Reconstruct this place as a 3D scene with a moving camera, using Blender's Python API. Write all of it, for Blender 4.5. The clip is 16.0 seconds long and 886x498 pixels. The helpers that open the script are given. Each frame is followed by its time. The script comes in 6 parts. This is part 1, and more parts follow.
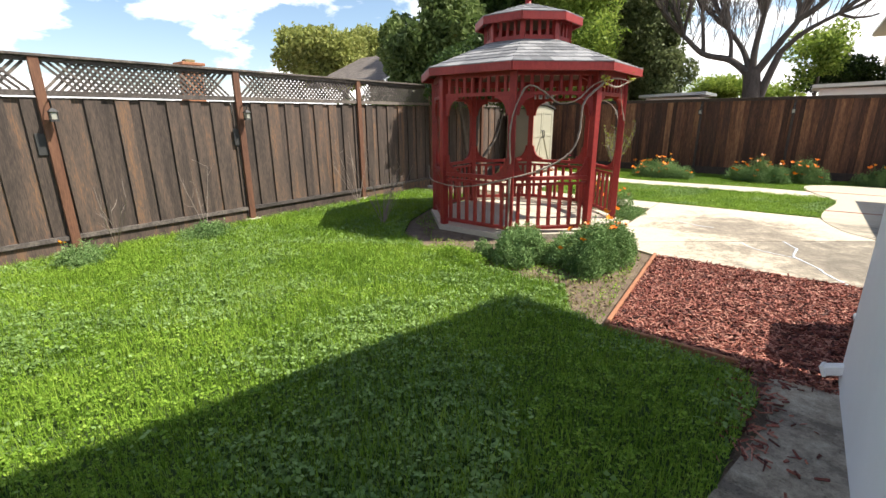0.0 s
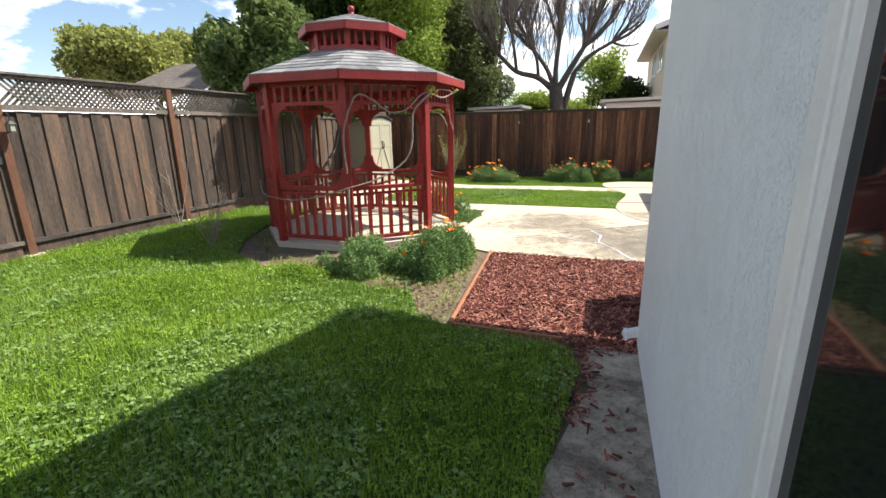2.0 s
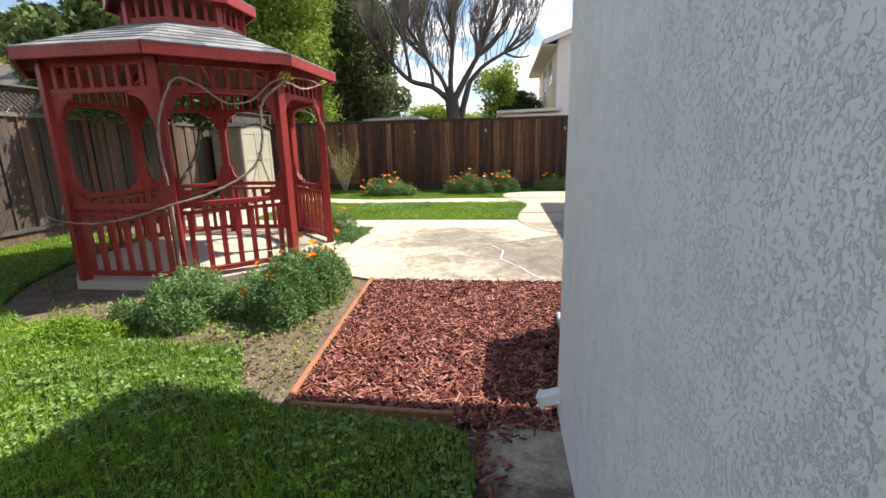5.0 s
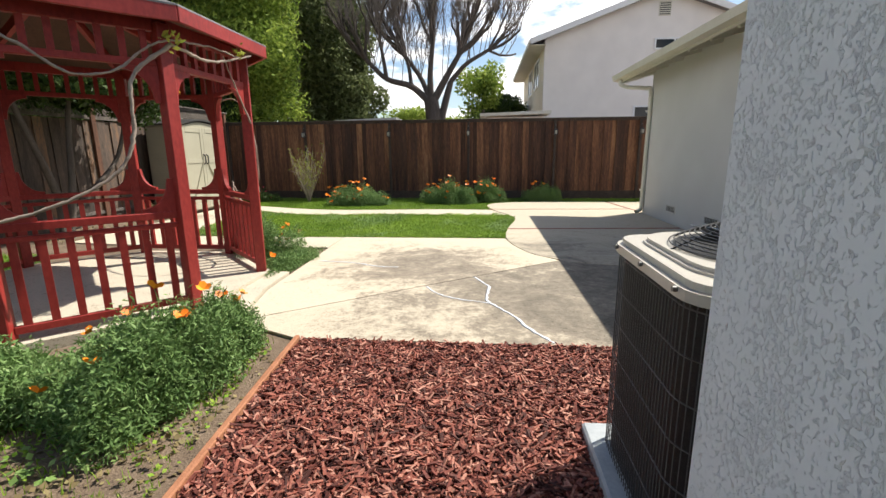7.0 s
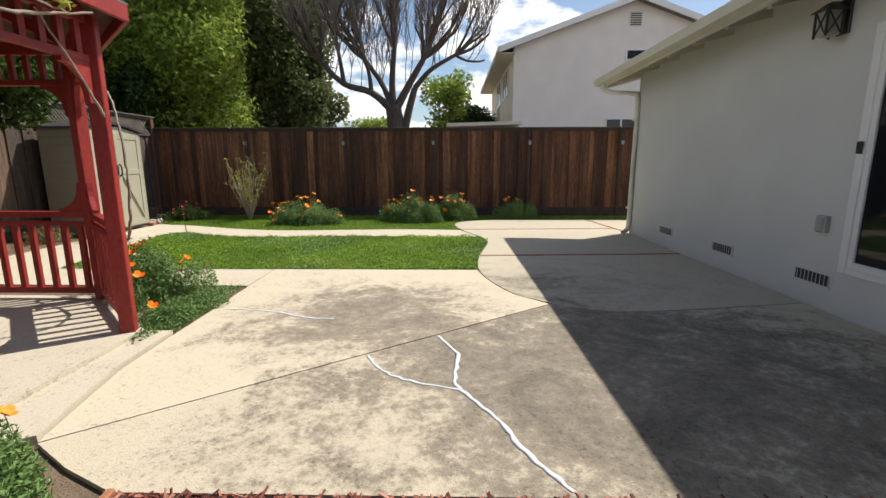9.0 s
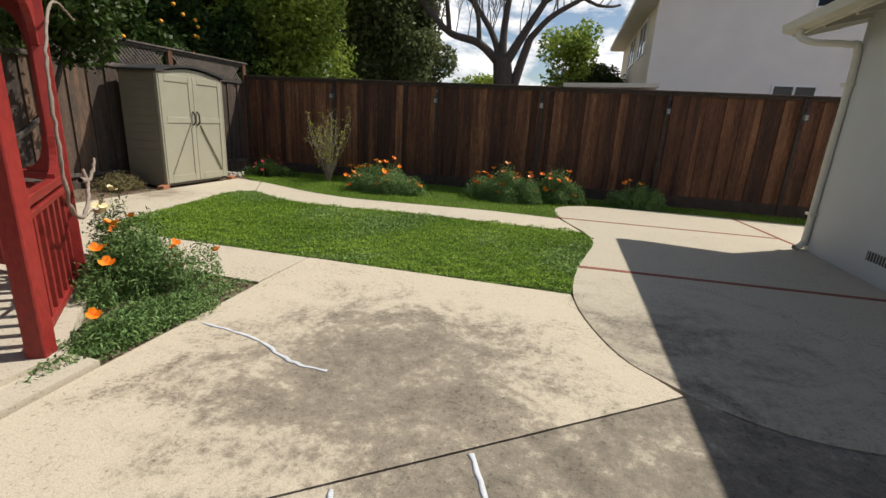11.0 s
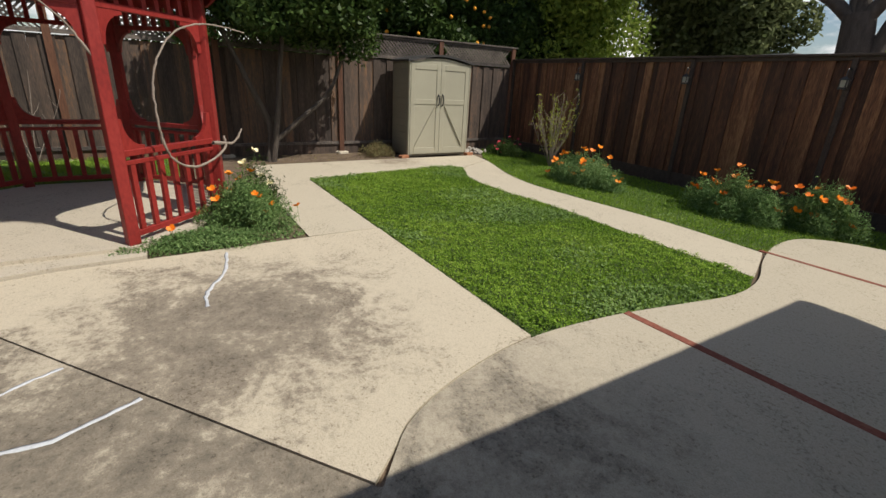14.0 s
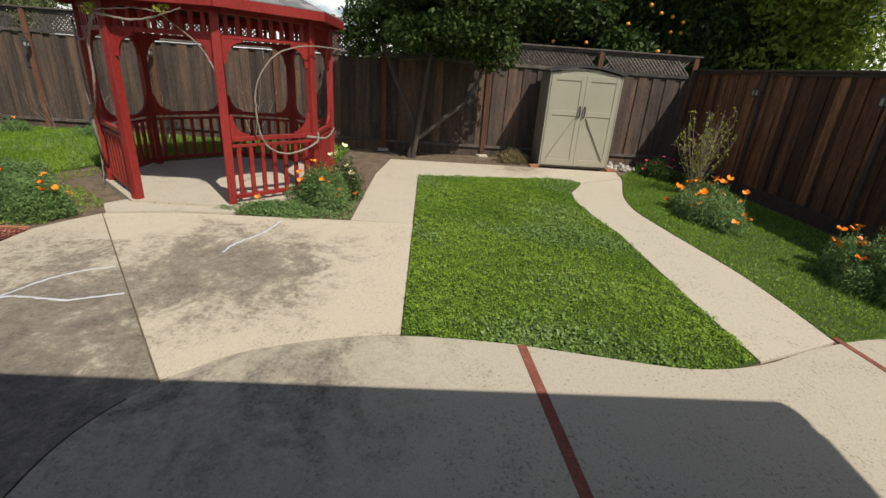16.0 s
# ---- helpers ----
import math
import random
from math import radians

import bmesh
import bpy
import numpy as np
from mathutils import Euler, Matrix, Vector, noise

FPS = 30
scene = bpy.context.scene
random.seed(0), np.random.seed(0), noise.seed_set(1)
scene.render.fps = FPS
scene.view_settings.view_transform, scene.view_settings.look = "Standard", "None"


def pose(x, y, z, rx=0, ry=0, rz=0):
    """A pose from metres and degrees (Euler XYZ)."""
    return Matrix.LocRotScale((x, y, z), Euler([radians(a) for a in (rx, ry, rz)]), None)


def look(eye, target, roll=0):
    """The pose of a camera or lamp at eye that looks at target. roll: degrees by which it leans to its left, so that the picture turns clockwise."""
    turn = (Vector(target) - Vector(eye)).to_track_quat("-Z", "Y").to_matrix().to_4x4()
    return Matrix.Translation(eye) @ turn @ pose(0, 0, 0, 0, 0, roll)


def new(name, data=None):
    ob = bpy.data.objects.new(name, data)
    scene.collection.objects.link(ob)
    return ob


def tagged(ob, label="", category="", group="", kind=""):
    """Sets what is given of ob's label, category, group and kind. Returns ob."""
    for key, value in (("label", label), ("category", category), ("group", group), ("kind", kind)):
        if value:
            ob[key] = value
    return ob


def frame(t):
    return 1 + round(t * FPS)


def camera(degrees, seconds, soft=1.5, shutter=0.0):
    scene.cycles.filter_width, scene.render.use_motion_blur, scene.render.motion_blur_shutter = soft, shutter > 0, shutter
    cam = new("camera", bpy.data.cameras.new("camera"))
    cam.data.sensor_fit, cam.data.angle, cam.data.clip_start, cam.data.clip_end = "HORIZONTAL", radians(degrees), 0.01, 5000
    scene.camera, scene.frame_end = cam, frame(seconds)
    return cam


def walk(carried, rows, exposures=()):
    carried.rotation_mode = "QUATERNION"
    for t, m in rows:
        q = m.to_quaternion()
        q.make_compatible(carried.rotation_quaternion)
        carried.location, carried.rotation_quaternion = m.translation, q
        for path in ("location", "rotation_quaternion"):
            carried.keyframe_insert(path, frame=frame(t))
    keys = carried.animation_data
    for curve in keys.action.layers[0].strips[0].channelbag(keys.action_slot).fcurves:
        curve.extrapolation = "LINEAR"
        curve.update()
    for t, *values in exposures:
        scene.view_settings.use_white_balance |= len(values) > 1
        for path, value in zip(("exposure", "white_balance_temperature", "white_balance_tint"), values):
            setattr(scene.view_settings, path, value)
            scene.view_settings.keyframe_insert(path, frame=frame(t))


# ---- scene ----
cam = camera(88.9, 16.0)
PATH = [
    (0, (0.957, -1.95, 1.557), (-0.224, -0.435, 0.999), -0.4),
    (0.5, (0.979, -1.891, 1.528), (-0.052, -0.266, 0.983), -0.6),
    (1, (0.996, -1.861, 1.516), (0.106, -0.152, 0.981), -0.8),
    (1.5, (1.009, -1.845, 1.506), (0.254, -0.069, 0.982), -0.9),
    (2, (1.028, -1.825, 1.51), (0.397, 0.002, 0.996), -1.0),
    (2.5, (1.038, -1.716, 1.507), (0.509, 0.147, 1.009), -1.1),
    (3, (1.047, -1.542, 1.497), (0.579, 0.342, 1.016), -1.5),
    (3.5, (1.024, -1.39, 1.489), (0.64, 0.514, 1.013), -1.5),
    (4, (0.986, -1.238, 1.473), (0.685, 0.68, 0.996), -1.0),
    (4.5, (1.032, -0.968, 1.373), (0.769, 0.959, 0.909), -1.2),
    (6.8, (1.126, 0.589, 1.241), (0.908, 2.53, 0.811), -0.8),
    (7, (1.052, 0.758, 1.242), (0.875, 2.704, 0.815), -0.5),
    (7.5, (1.075, 1.138, 1.272), (0.912, 3.091, 0.873), -0.9),
    (8, (1.05, 1.374, 1.233), (0.993, 3.338, 0.859), -0.4),
    (8.2, (1.026, 1.496, 1.212), (0.995, 3.464, 0.858), -0.1),
    (10.3, (1.151, 3.011, 1.229), (1.006, 4.952, 0.768), 1),
    (10.5, (1.1, 3.164, 1.25), (0.896, 5.095, 0.77), 1.9),
    (11, (1.187, 3.547, 1.28), (0.715, 5.413, 0.737), 3.3),
    (11.5, (1.378, 3.834, 1.333), (0.57, 5.565, 0.739), 3.7),
    (12, (1.646, 4.093, 1.289), (0.607, 5.69, 0.683), 2.2),
    (12.5, (2.02, 4.381, 1.332), (0.83, 5.855, 0.691), 4.3),
    (13, (2.49, 4.635, 1.403), (1.185, 5.988, 0.721), 3.9),
    (13.5, (2.832, 4.99, 1.41), (1.369, 6.169, 0.726), 2.4),
    (14, (3.105, 5.285, 1.449), (1.518, 6.284, 0.754), 3),
    (14.5, (3.398, 5.706, 1.505), (1.666, 6.431, 0.816), 2.9),
    (15, (3.554, 6.121, 1.547), (1.744, 6.596, 0.839), 3.8),
    (15.5, (3.771, 6.61, 1.601), (1.928, 6.889, 0.877), 4.6),
    (16, (3.94, 7.155, 1.669), (2.084, 7.254, 0.933), 4.1),
]
walk(cam, [(t, look(eye, target, roll)) for t, eye, target, roll in PATH], exposures=[(0, 0.92), (4.7, 0.88), (7, 0.62), (8.2, 0.42), (10.3, 0.08), (12.5, -0.24), (16, -0.2)])


# ---- world, sun ----
SUN = Vector((1.64, 1.17, 2.6)).normalized()
world = bpy.data.worlds.new("world")
scene.world = world
world.use_nodes = True
wn, wl = world.node_tree.nodes, world.node_tree.links
wn.clear()
sky = wn.new("ShaderNodeTexSky")
sky.sky_type, sky.sun_disc = "NISHITA", False
sky.dust_density, sky.air_density = 0.7, 1.0
sky.sun_elevation, sky.sun_rotation = math.asin(SUN.z), math.atan2(SUN.x, SUN.y)
wco = wn.new("ShaderNodeTexCoord")
wmap = wn.new("ShaderNodeMapping")
wmap.inputs["Scale"].default_value = (1.0, 1.0, 2.4)
wmap.inputs["Location"].default_value = (0.35, 0.1, 0.0)
cloud = wn.new("ShaderNodeTexNoise")
cloud.inputs["Scale"].default_value, cloud.inputs["Detail"].default_value, cloud.inputs["Roughness"].default_value = 3.2, 8.0, 0.58
cramp = wn.new("ShaderNodeValToRGB")
cramp.color_ramp.elements[0].position, cramp.color_ramp.elements[1].position = 0.44, 0.515
shade = wn.new("ShaderNodeTexNoise")
shade.inputs["Scale"].default_value, shade.inputs["Detail"].default_value = 3.1, 5.0
sramp = wn.new("ShaderNodeValToRGB")
sramp.color_ramp.elements[0].position, sramp.color_ramp.elements[1].position = 0.36, 0.56
sramp.color_ramp.elements[0].color, sramp.color_ramp.elements[1].color = (7.9, 8.0, 8.2, 1), (12.8, 12.4, 12.1, 1)
wmix = wn.new("ShaderNodeMix")
wmix.data_type = "RGBA"
wbg = wn.new("ShaderNodeBackground")
wbg.inputs["Strength"].default_value = 0.1
wout = wn.new("ShaderNodeOutputWorld")
wl.new(wco.outputs["Generated"], wmap.inputs["Vector"])
wl.new(wmap.outputs["Vector"], cloud.inputs["Vector"])
wl.new(wmap.outputs["Vector"], shade.inputs["Vector"])
# broken cloud thickens towards the horizon and thins out overhead
wsep = wn.new("ShaderNodeSeparateXYZ")
wthin = wn.new("ShaderNodeMath")
wthin.operation, wthin.inputs[1].default_value = "MULTIPLY_ADD", -0.2
wl.new(wco.outputs["Generated"], wsep.inputs["Vector"])
wl.new(wsep.outputs["Z"], wthin.inputs[0])
wl.new(cloud.outputs["Fac"], wthin.inputs[2])
wl.new(wthin.outputs[0], cramp.inputs["Fac"])
wl.new(shade.outputs["Fac"], sramp.inputs["Fac"])
wl.new(cramp.outputs["Color"], wmix.inputs["Factor"])
wl.new(sky.outputs["Color"], wmix.inputs["A"])
wl.new(sramp.outputs["Color"], wmix.inputs["B"])
wl.new(wmix.outputs["Result"], wbg.inputs["Color"])
wl.new(wbg.outputs["Background"], wout.inputs["Surface"])
sun = new("sun", bpy.data.lights.new("sun", "SUN"))
sun.data.energy, sun.data.angle, sun.data.color = 5.0, radians(0.5), (1.0, 0.945, 0.84)
sun.matrix_world = look(SUN * 60, (0, 0, 0))


# ---- materials ----
def surf(name, cols, scale=6.0, rough=0.8, bump=0.3, stretch=(1, 1, 1), fine=60.0, rand=0.0, metal=0.0, island=False, fac=0.5, dist=0.01, spec=0.4):
    """Two-scale mottled surface: cols are ramp stops (pos, rgb); rand shifts the ramp from piece to piece."""
    m = bpy.data.materials.new(name)
    m.use_nodes = True
    n, l = m.node_tree.nodes, m.node_tree.links
    b = n["Principled BSDF"]
    co = n.new("ShaderNodeTexCoord")
    info = n.new("ShaderNodeObjectInfo")
    add = n.new("ShaderNodeVectorMath")
    add.operation = "MULTIPLY_ADD"
    add.inputs[1].default_value = stretch
    if rand and not island:
        off = n.new("ShaderNodeMath")
        off.operation, off.inputs[1].default_value = "MULTIPLY", 37.0
        l.new(info.outputs["Random"], off.inputs[0])
        l.new(off.outputs[0], add.inputs[2])
    l.new(co.outputs["Object"], add.inputs[0])
    big, small = n.new("ShaderNodeTexNoise"), n.new("ShaderNodeTexNoise")
    big.inputs["Scale"].default_value, big.inputs["Detail"].default_value = scale, 4.0
    small.inputs["Scale"].default_value, small.inputs["Detail"].default_value = fine, 3.0
    for t in (big, small):
        l.new(add.outputs[0], t.inputs["Vector"])
    mixv = n.new("ShaderNodeMix")
    mixv.inputs["Factor"].default_value = fac
    l.new(big.outputs["Fac"], mixv.inputs["A"])
    l.new(small.outputs["Fac"], mixv.inputs["B"])
    val = mixv.outputs["Result"]
    if rand:
        src = info.outputs["Random"]
        if island:
            src = n.new("ShaderNodeNewGeometry").outputs["Random Per Island"]
        sh = n.new("ShaderNodeMath")
        sh.operation = "MULTIPLY_ADD"
        sh.inputs[1].default_value = rand
        l.new(src, sh.inputs[0])
        off2 = n.new("ShaderNodeMath")
        off2.operation, off2.inputs[1].default_value = "SUBTRACT", rand / 2
        l.new(val, off2.inputs[0])
        l.new(off2.outputs[0], sh.inputs[2])
        val = sh.outputs[0]
    ramp = n.new("ShaderNodeValToRGB")
    els = ramp.color_ramp.elements
    while len(els) < len(cols):
        els.new(0.5)
    for e, (p, c) in zip(els, cols):
        e.position, e.color = p, (*c, 1)
    l.new(val, ramp.inputs["Fac"])
    l.new(ramp.outputs["Color"], b.inputs["Base Color"])
    b.inputs["Roughness"].default_value, b.inputs["Metallic"].default_value = rough, metal
    b.inputs["Specular IOR Level"].default_value = spec
    if bump:
        bp = n.new("ShaderNodeBump")
        bp.inputs["Strength"].default_value, bp.inputs["Distance"].default_value = bump, dist
        l.new(mixv.outputs["Result"], bp.inputs["Height"])
        l.new(bp.outputs["Normal"], b.inputs["Normal"])
    return m


def leafy(name, cols, rough=0.5, trans=0.25, spec=0.12):
    """Leaves: colour from leaf to leaf, some light let through."""
    m = bpy.data.materials.new(name)
    m.use_nodes = True
    n, l = m.node_tree.nodes, m.node_tree.links
    b = n["Principled BSDF"]
    geo = n.new("ShaderNodeNewGeometry")
    co = n.new("ShaderNodeTexCoord")
    big = n.new("ShaderNodeTexNoise")
    big.inputs["Scale"].default_value, big.inputs["Detail"].default_value = 0.9, 3.0
    l.new(co.outputs["Object"], big.inputs["Vector"])
    mx = n.new("ShaderNodeMix")
    mx.inputs["Factor"].default_value = 0.55
    l.new(geo.outputs["Random Per Island"], mx.inputs["A"])
    l.new(big.outputs["Fac"], mx.inputs["B"])
    ramp = n.new("ShaderNodeValToRGB")
    els = ramp.color_ramp.elements
    while len(els) < len(cols):
        els.new(0.5)
    for e, (p, c) in zip(els, cols):
        e.position, e.color = p, (*c, 1)
    l.new(mx.outputs["Result"], ramp.inputs["Fac"])
    l.new(ramp.outputs["Color"], b.inputs["Base Color"])
    b.inputs["Roughness"].default_value = rough
    b.inputs["Specular IOR Level"].default_value = spec
    tr = n.new("ShaderNodeBsdfTranslucent")
    l.new(ramp.outputs["Color"], tr.inputs["Color"])
    ms = n.new("ShaderNodeMixShader")
    ms.inputs["Fac"].default_value = trans
    l.new(b.outputs[0], ms.inputs[1])
    l.new(tr.outputs[0], ms.inputs[2])
    l.new(ms.outputs[0], n["Material Output"].inputs["Surface"])
    return m


def stucco(name, col, scale=38.0, strength=0.9, dist=0.012, patches=True):
    m = bpy.data.materials.new(name)
    m.use_nodes = True
    n, l = m.node_tree.nodes, m.node_tree.links
    b = n["Principled BSDF"]
    co = n.new("ShaderNodeTexCoord")
    warp = n.new("ShaderNodeMapping")
    warp.inputs["Scale"].default_value = (1, 1, 0.8)
    l.new(co.outputs["Object"], warp.inputs["Vector"])
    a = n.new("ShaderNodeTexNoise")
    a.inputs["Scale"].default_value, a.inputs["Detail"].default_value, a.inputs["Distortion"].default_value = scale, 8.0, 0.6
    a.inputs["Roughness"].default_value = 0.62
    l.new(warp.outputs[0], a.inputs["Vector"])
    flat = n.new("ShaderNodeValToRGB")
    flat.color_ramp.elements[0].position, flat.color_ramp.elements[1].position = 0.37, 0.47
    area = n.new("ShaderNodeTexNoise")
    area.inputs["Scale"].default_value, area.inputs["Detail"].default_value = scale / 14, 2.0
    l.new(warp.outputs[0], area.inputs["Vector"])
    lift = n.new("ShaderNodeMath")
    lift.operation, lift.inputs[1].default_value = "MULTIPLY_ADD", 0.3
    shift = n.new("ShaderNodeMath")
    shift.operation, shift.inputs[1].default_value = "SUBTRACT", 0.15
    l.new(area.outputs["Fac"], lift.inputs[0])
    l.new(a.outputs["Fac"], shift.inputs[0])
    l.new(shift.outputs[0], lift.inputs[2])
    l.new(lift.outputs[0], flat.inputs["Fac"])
    g = n.new("ShaderNodeTexNoise")
    g.inputs["Scale"].default_value = 1.3
    l.new(co.outputs["Object"], g.inputs["Vector"])
    cr = n.new("ShaderNodeValToRGB")
    cr.color_ramp.elements[0].position, cr.color_ramp.elements[1].position = 0.35, 0.7
    cr.color_ramp.elements[0].color = (*[c * 0.93 for c in col], 1)
    cr.color_ramp.elements[1].color = (*col, 1)
    l.new(g.outputs["Fac"], cr.inputs["Fac"])
    # shade in the texture's pits, multiplied faintly into the wall colour
    pit_shade = n.new("ShaderNodeMix")
    pit_shade.data_type, pit_shade.blend_type = "RGBA", "MULTIPLY"
    pit_shade.inputs["Factor"].default_value = 0.02
    l.new(cr.outputs["Color"], pit_shade.inputs["A"])
    l.new(flat.outputs["Color"], pit_shade.inputs["B"])
    l.new(pit_shade.outputs["Result"] if patches else cr.outputs["Color"], b.inputs["Base Color"])
    b.inputs["Roughness"].default_value = 0.9
    bp = n.new("ShaderNodeBump")
    bp.inputs["Strength"].default_value, bp.inputs["Distance"].default_value = strength, dist
    l.new(flat.outputs["Color"] if patches else a.outputs["Fac"], bp.inputs["Height"])
    l.new(bp.outputs["Normal"], b.inputs["Normal"])
    return m


def concrete(name, light, dark, grime_and_shade, centre, reach, lean=0.0):
    """Broom-finished concrete: pale, with a gritty grey-brown weathered patch round centre (near slab: painted shade
    too) and dark specks.
    """
    m = bpy.data.materials.new(name)
    m.use_nodes = True
    n, l = m.node_tree.nodes, m.node_tree.links
    b = n["Principled BSDF"]
    co = n.new("ShaderNodeTexCoord")

    def noise_at(scale, detail, rough, distort=0.0):
        t = n.new("ShaderNodeTexNoise")
        for key, v in (("Scale", scale), ("Detail", detail), ("Roughness", rough), ("Distortion", distort)):
            t.inputs[key].default_value = v
        l.new(co.outputs["Object"], t.inputs["Vector"])
        return t.outputs["Fac"]

    def calc(op, x, y):
        t = n.new("ShaderNodeMath")
        t.operation = op
        for k, v in enumerate((x, y)):
            if isinstance(v, (int, float)):
                t.inputs[k].default_value = v
            else:
                l.new(v, t.inputs[k])
        return t.outputs[0]

    def ramp_of(fac, stops):
        r = n.new("ShaderNodeValToRGB")
        els = r.color_ramp.elements
        while len(els) < len(stops):
            els.new(0.5)
        for e, (p, c) in zip(els, stops):
            e.position, e.color = p, (*c, 1)
        l.new(fac, r.inputs["Fac"])
        return r.outputs["Color"]

    sub = n.new("ShaderNodeVectorMath")
    sub.operation = "DISTANCE"
    sub.inputs[1].default_value = (*centre, 0)
    l.new(co.outputs["Object"], sub.inputs[0])
    near = n.new("ShaderNodeMapRange")
    near.inputs["From Min"].default_value, near.inputs["From Max"].default_value = reach, reach * 0.25
    near.inputs["To Min"].default_value, near.inputs["To Max"].default_value = -0.13 + lean, 0.11 + lean
    l.new(sub.outputs["Value"], near.inputs["Value"])
    gritty = noise_at(16.0, 10.0, 0.8, 0.1)
    broad = noise_at(1.9, 8.0, 0.6, 1.4)
    fine = noise_at(150.0, 2.0, 0.5)
    wear_and_shade = calc("ADD", calc("ADD", calc("MULTIPLY", gritty, 0.56), calc("MULTIPLY", broad, 0.44)), near.outputs["Result"])
    mid = [0.5 * p + 0.5 * q for p, q in zip(light, dark)]
    base = ramp_of(wear_and_shade, ((0.43, light), (0.495, [0.9 * c for c in light]), (0.53, mid), (0.575, dark), (0.7, grime_and_shade)))
    specks = ramp_of(calc("ADD", noise_at(42.0, 5.0, 0.7), calc("MULTIPLY", broad, 0.35)), ((0.74, (1, 1, 1)), (0.83, (0.5, 0.47, 0.43))))
    grain = ramp_of(fine, ((0.35, (0.8, 0.78, 0.75)), (0.55, (1, 1, 1))))
    col = base
    for extra in (specks, grain):
        mul = n.new("ShaderNodeMix")
        mul.data_type, mul.blend_type = "RGBA", "MULTIPLY"
        mul.inputs["Factor"].default_value = 0.8
        l.new(col, mul.inputs["A"])
        l.new(extra, mul.inputs["B"])
        col = mul.outputs["Result"]
    l.new(col, b.inputs["Base Color"])
    b.inputs["Roughness"].default_value = 0.85
    bp = n.new("ShaderNodeBump")
    bp.inputs["Strength"].default_value, bp.inputs["Distance"].default_value = 0.35, 0.004
    l.new(fine, bp.inputs["Height"])
    l.new(bp.outputs["Normal"], b.inputs["Normal"])
    return m


SOIL = surf("soil", [(0.3, (0.08, 0.054, 0.036)), (0.5, (0.155, 0.11, 0.075)), (0.68, (0.25, 0.19, 0.135))], 5, 0.95, 0.8, fine=90, dist=0.02)
TURF = surf("turf", [(0.3, (0.03, 0.05, 0.012)), (0.55, (0.06, 0.1, 0.02)), (0.7, (0.1, 0.1, 0.05))], 4, 0.95, 0.6, fine=80)
FAR_GROUND = surf("far_ground", [(0.3, (0.08, 0.1, 0.04)), (0.7, (0.18, 0.16, 0.1))], 0.5, 0.95, 0.2)
CONC_PAD = concrete("patio_concrete", (0.59, 0.515, 0.395), (0.31, 0.262, 0.2), (0.2, 0.168, 0.13), (0.45, 5.45), 1.55, 0.015)
# near slab: patch round (2.0, 4.6) mixes painted eave shade with stains
CONC_NEAR = concrete("near_slab_concrete", (0.55, 0.48, 0.37), (0.28, 0.238, 0.182), (0.17, 0.145, 0.112), (2.0, 4.6), 2.6, 0.045)
CONC_ROUND = concrete("round_patio_concrete", (0.505, 0.445, 0.345), (0.385, 0.335, 0.258), (0.2, 0.176, 0.14), (2.0, 6.3), 1.6, -0.02)
CONC_PATH = concrete("path_concrete", (0.56, 0.495, 0.385), (0.44, 0.375, 0.285), (0.26, 0.21, 0.16), (-4.6, 9.0), 0.9, -0.02)
CONC_OLD = concrete("old_concrete", (0.54, 0.48, 0.385), (0.36, 0.31, 0.24), (0.16, 0.13, 0.1), (1.2, 0.4), 1.6, 0.03)
FENCE_OLD = surf("weathered_fence_wood", [(0.22, (0.0238, 0.0187, 0.0161)), (0.42, (0.0638, 0.0476, 0.0391)), (0.56, (0.108, 0.077, 0.06)), (0.7, (0.205, 0.113, 0.062)), (0.85, (0.255, 0.1615, 0.085))], 3.0, 0.85, 0.5, (4, 4, 0.5), 26, rand=0.2, dist=0.006)
FENCE_NEW = surf("redwood_fence_boards", [(0.22, (0.022, 0.013, 0.01)), (0.42, (0.065, 0.03, 0.018)), (0.56, (0.135, 0.058, 0.03)), (0.72, (0.27, 0.135, 0.065)), (0.88, (0.38, 0.22, 0.12))], 3.0, 0.8, 0.45, (4, 4, 0.35), 26, rand=0.29, dist=0.006)
FENCE_GREY = surf("grey_lattice_wood", [(0.3, (0.05, 0.043, 0.039)), (0.5, (0.095, 0.08, 0.072)), (0.7, (0.19, 0.16, 0.135))], 6, 0.9, 0.4, (1, 1, 1), 40, rand=0.25)
POST_BROWN = surf("brown_post_wood", [(0.3, (0.07, 0.032, 0.02)), (0.5, (0.13, 0.058, 0.034)), (0.7, (0.19, 0.09, 0.05))], 4, 0.75, 0.35, (3, 3, 0.4), 30, rand=0.2)
DARK_WOOD = surf("dark_stained_rail", [(0.3, (0.03, 0.022, 0.018)), (0.6, (0.07, 0.05, 0.04))], 5, 0.85, 0.4, (2, 2, 2), 40)
RED = surf("red_painted_wood", [(0.25, (0.15, 0.013, 0.012)), (0.5, (0.265, 0.024, 0.02)), (0.75, (0.36, 0.042, 0.034))], 2.5, 0.5, 0.2, (1, 1, 0.5), 45, dist=0.004)
SHINGLE = surf("grey_shingle", [(0.25, (0.102, 0.102, 0.1062)), (0.5, (0.187, 0.187, 0.1913)), (0.75, (0.306, 0.3017, 0.2975))], 7, 0.95, 0.6, fine=220, rand=0.35, dist=0.004)
ROOF_UNDER = surf("roof_underlay", [(0.3, (0.09, 0.05, 0.04)), (0.7, (0.15, 0.08, 0.06))], 6, 0.9, 0.2)
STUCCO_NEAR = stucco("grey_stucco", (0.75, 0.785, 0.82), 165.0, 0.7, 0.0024)
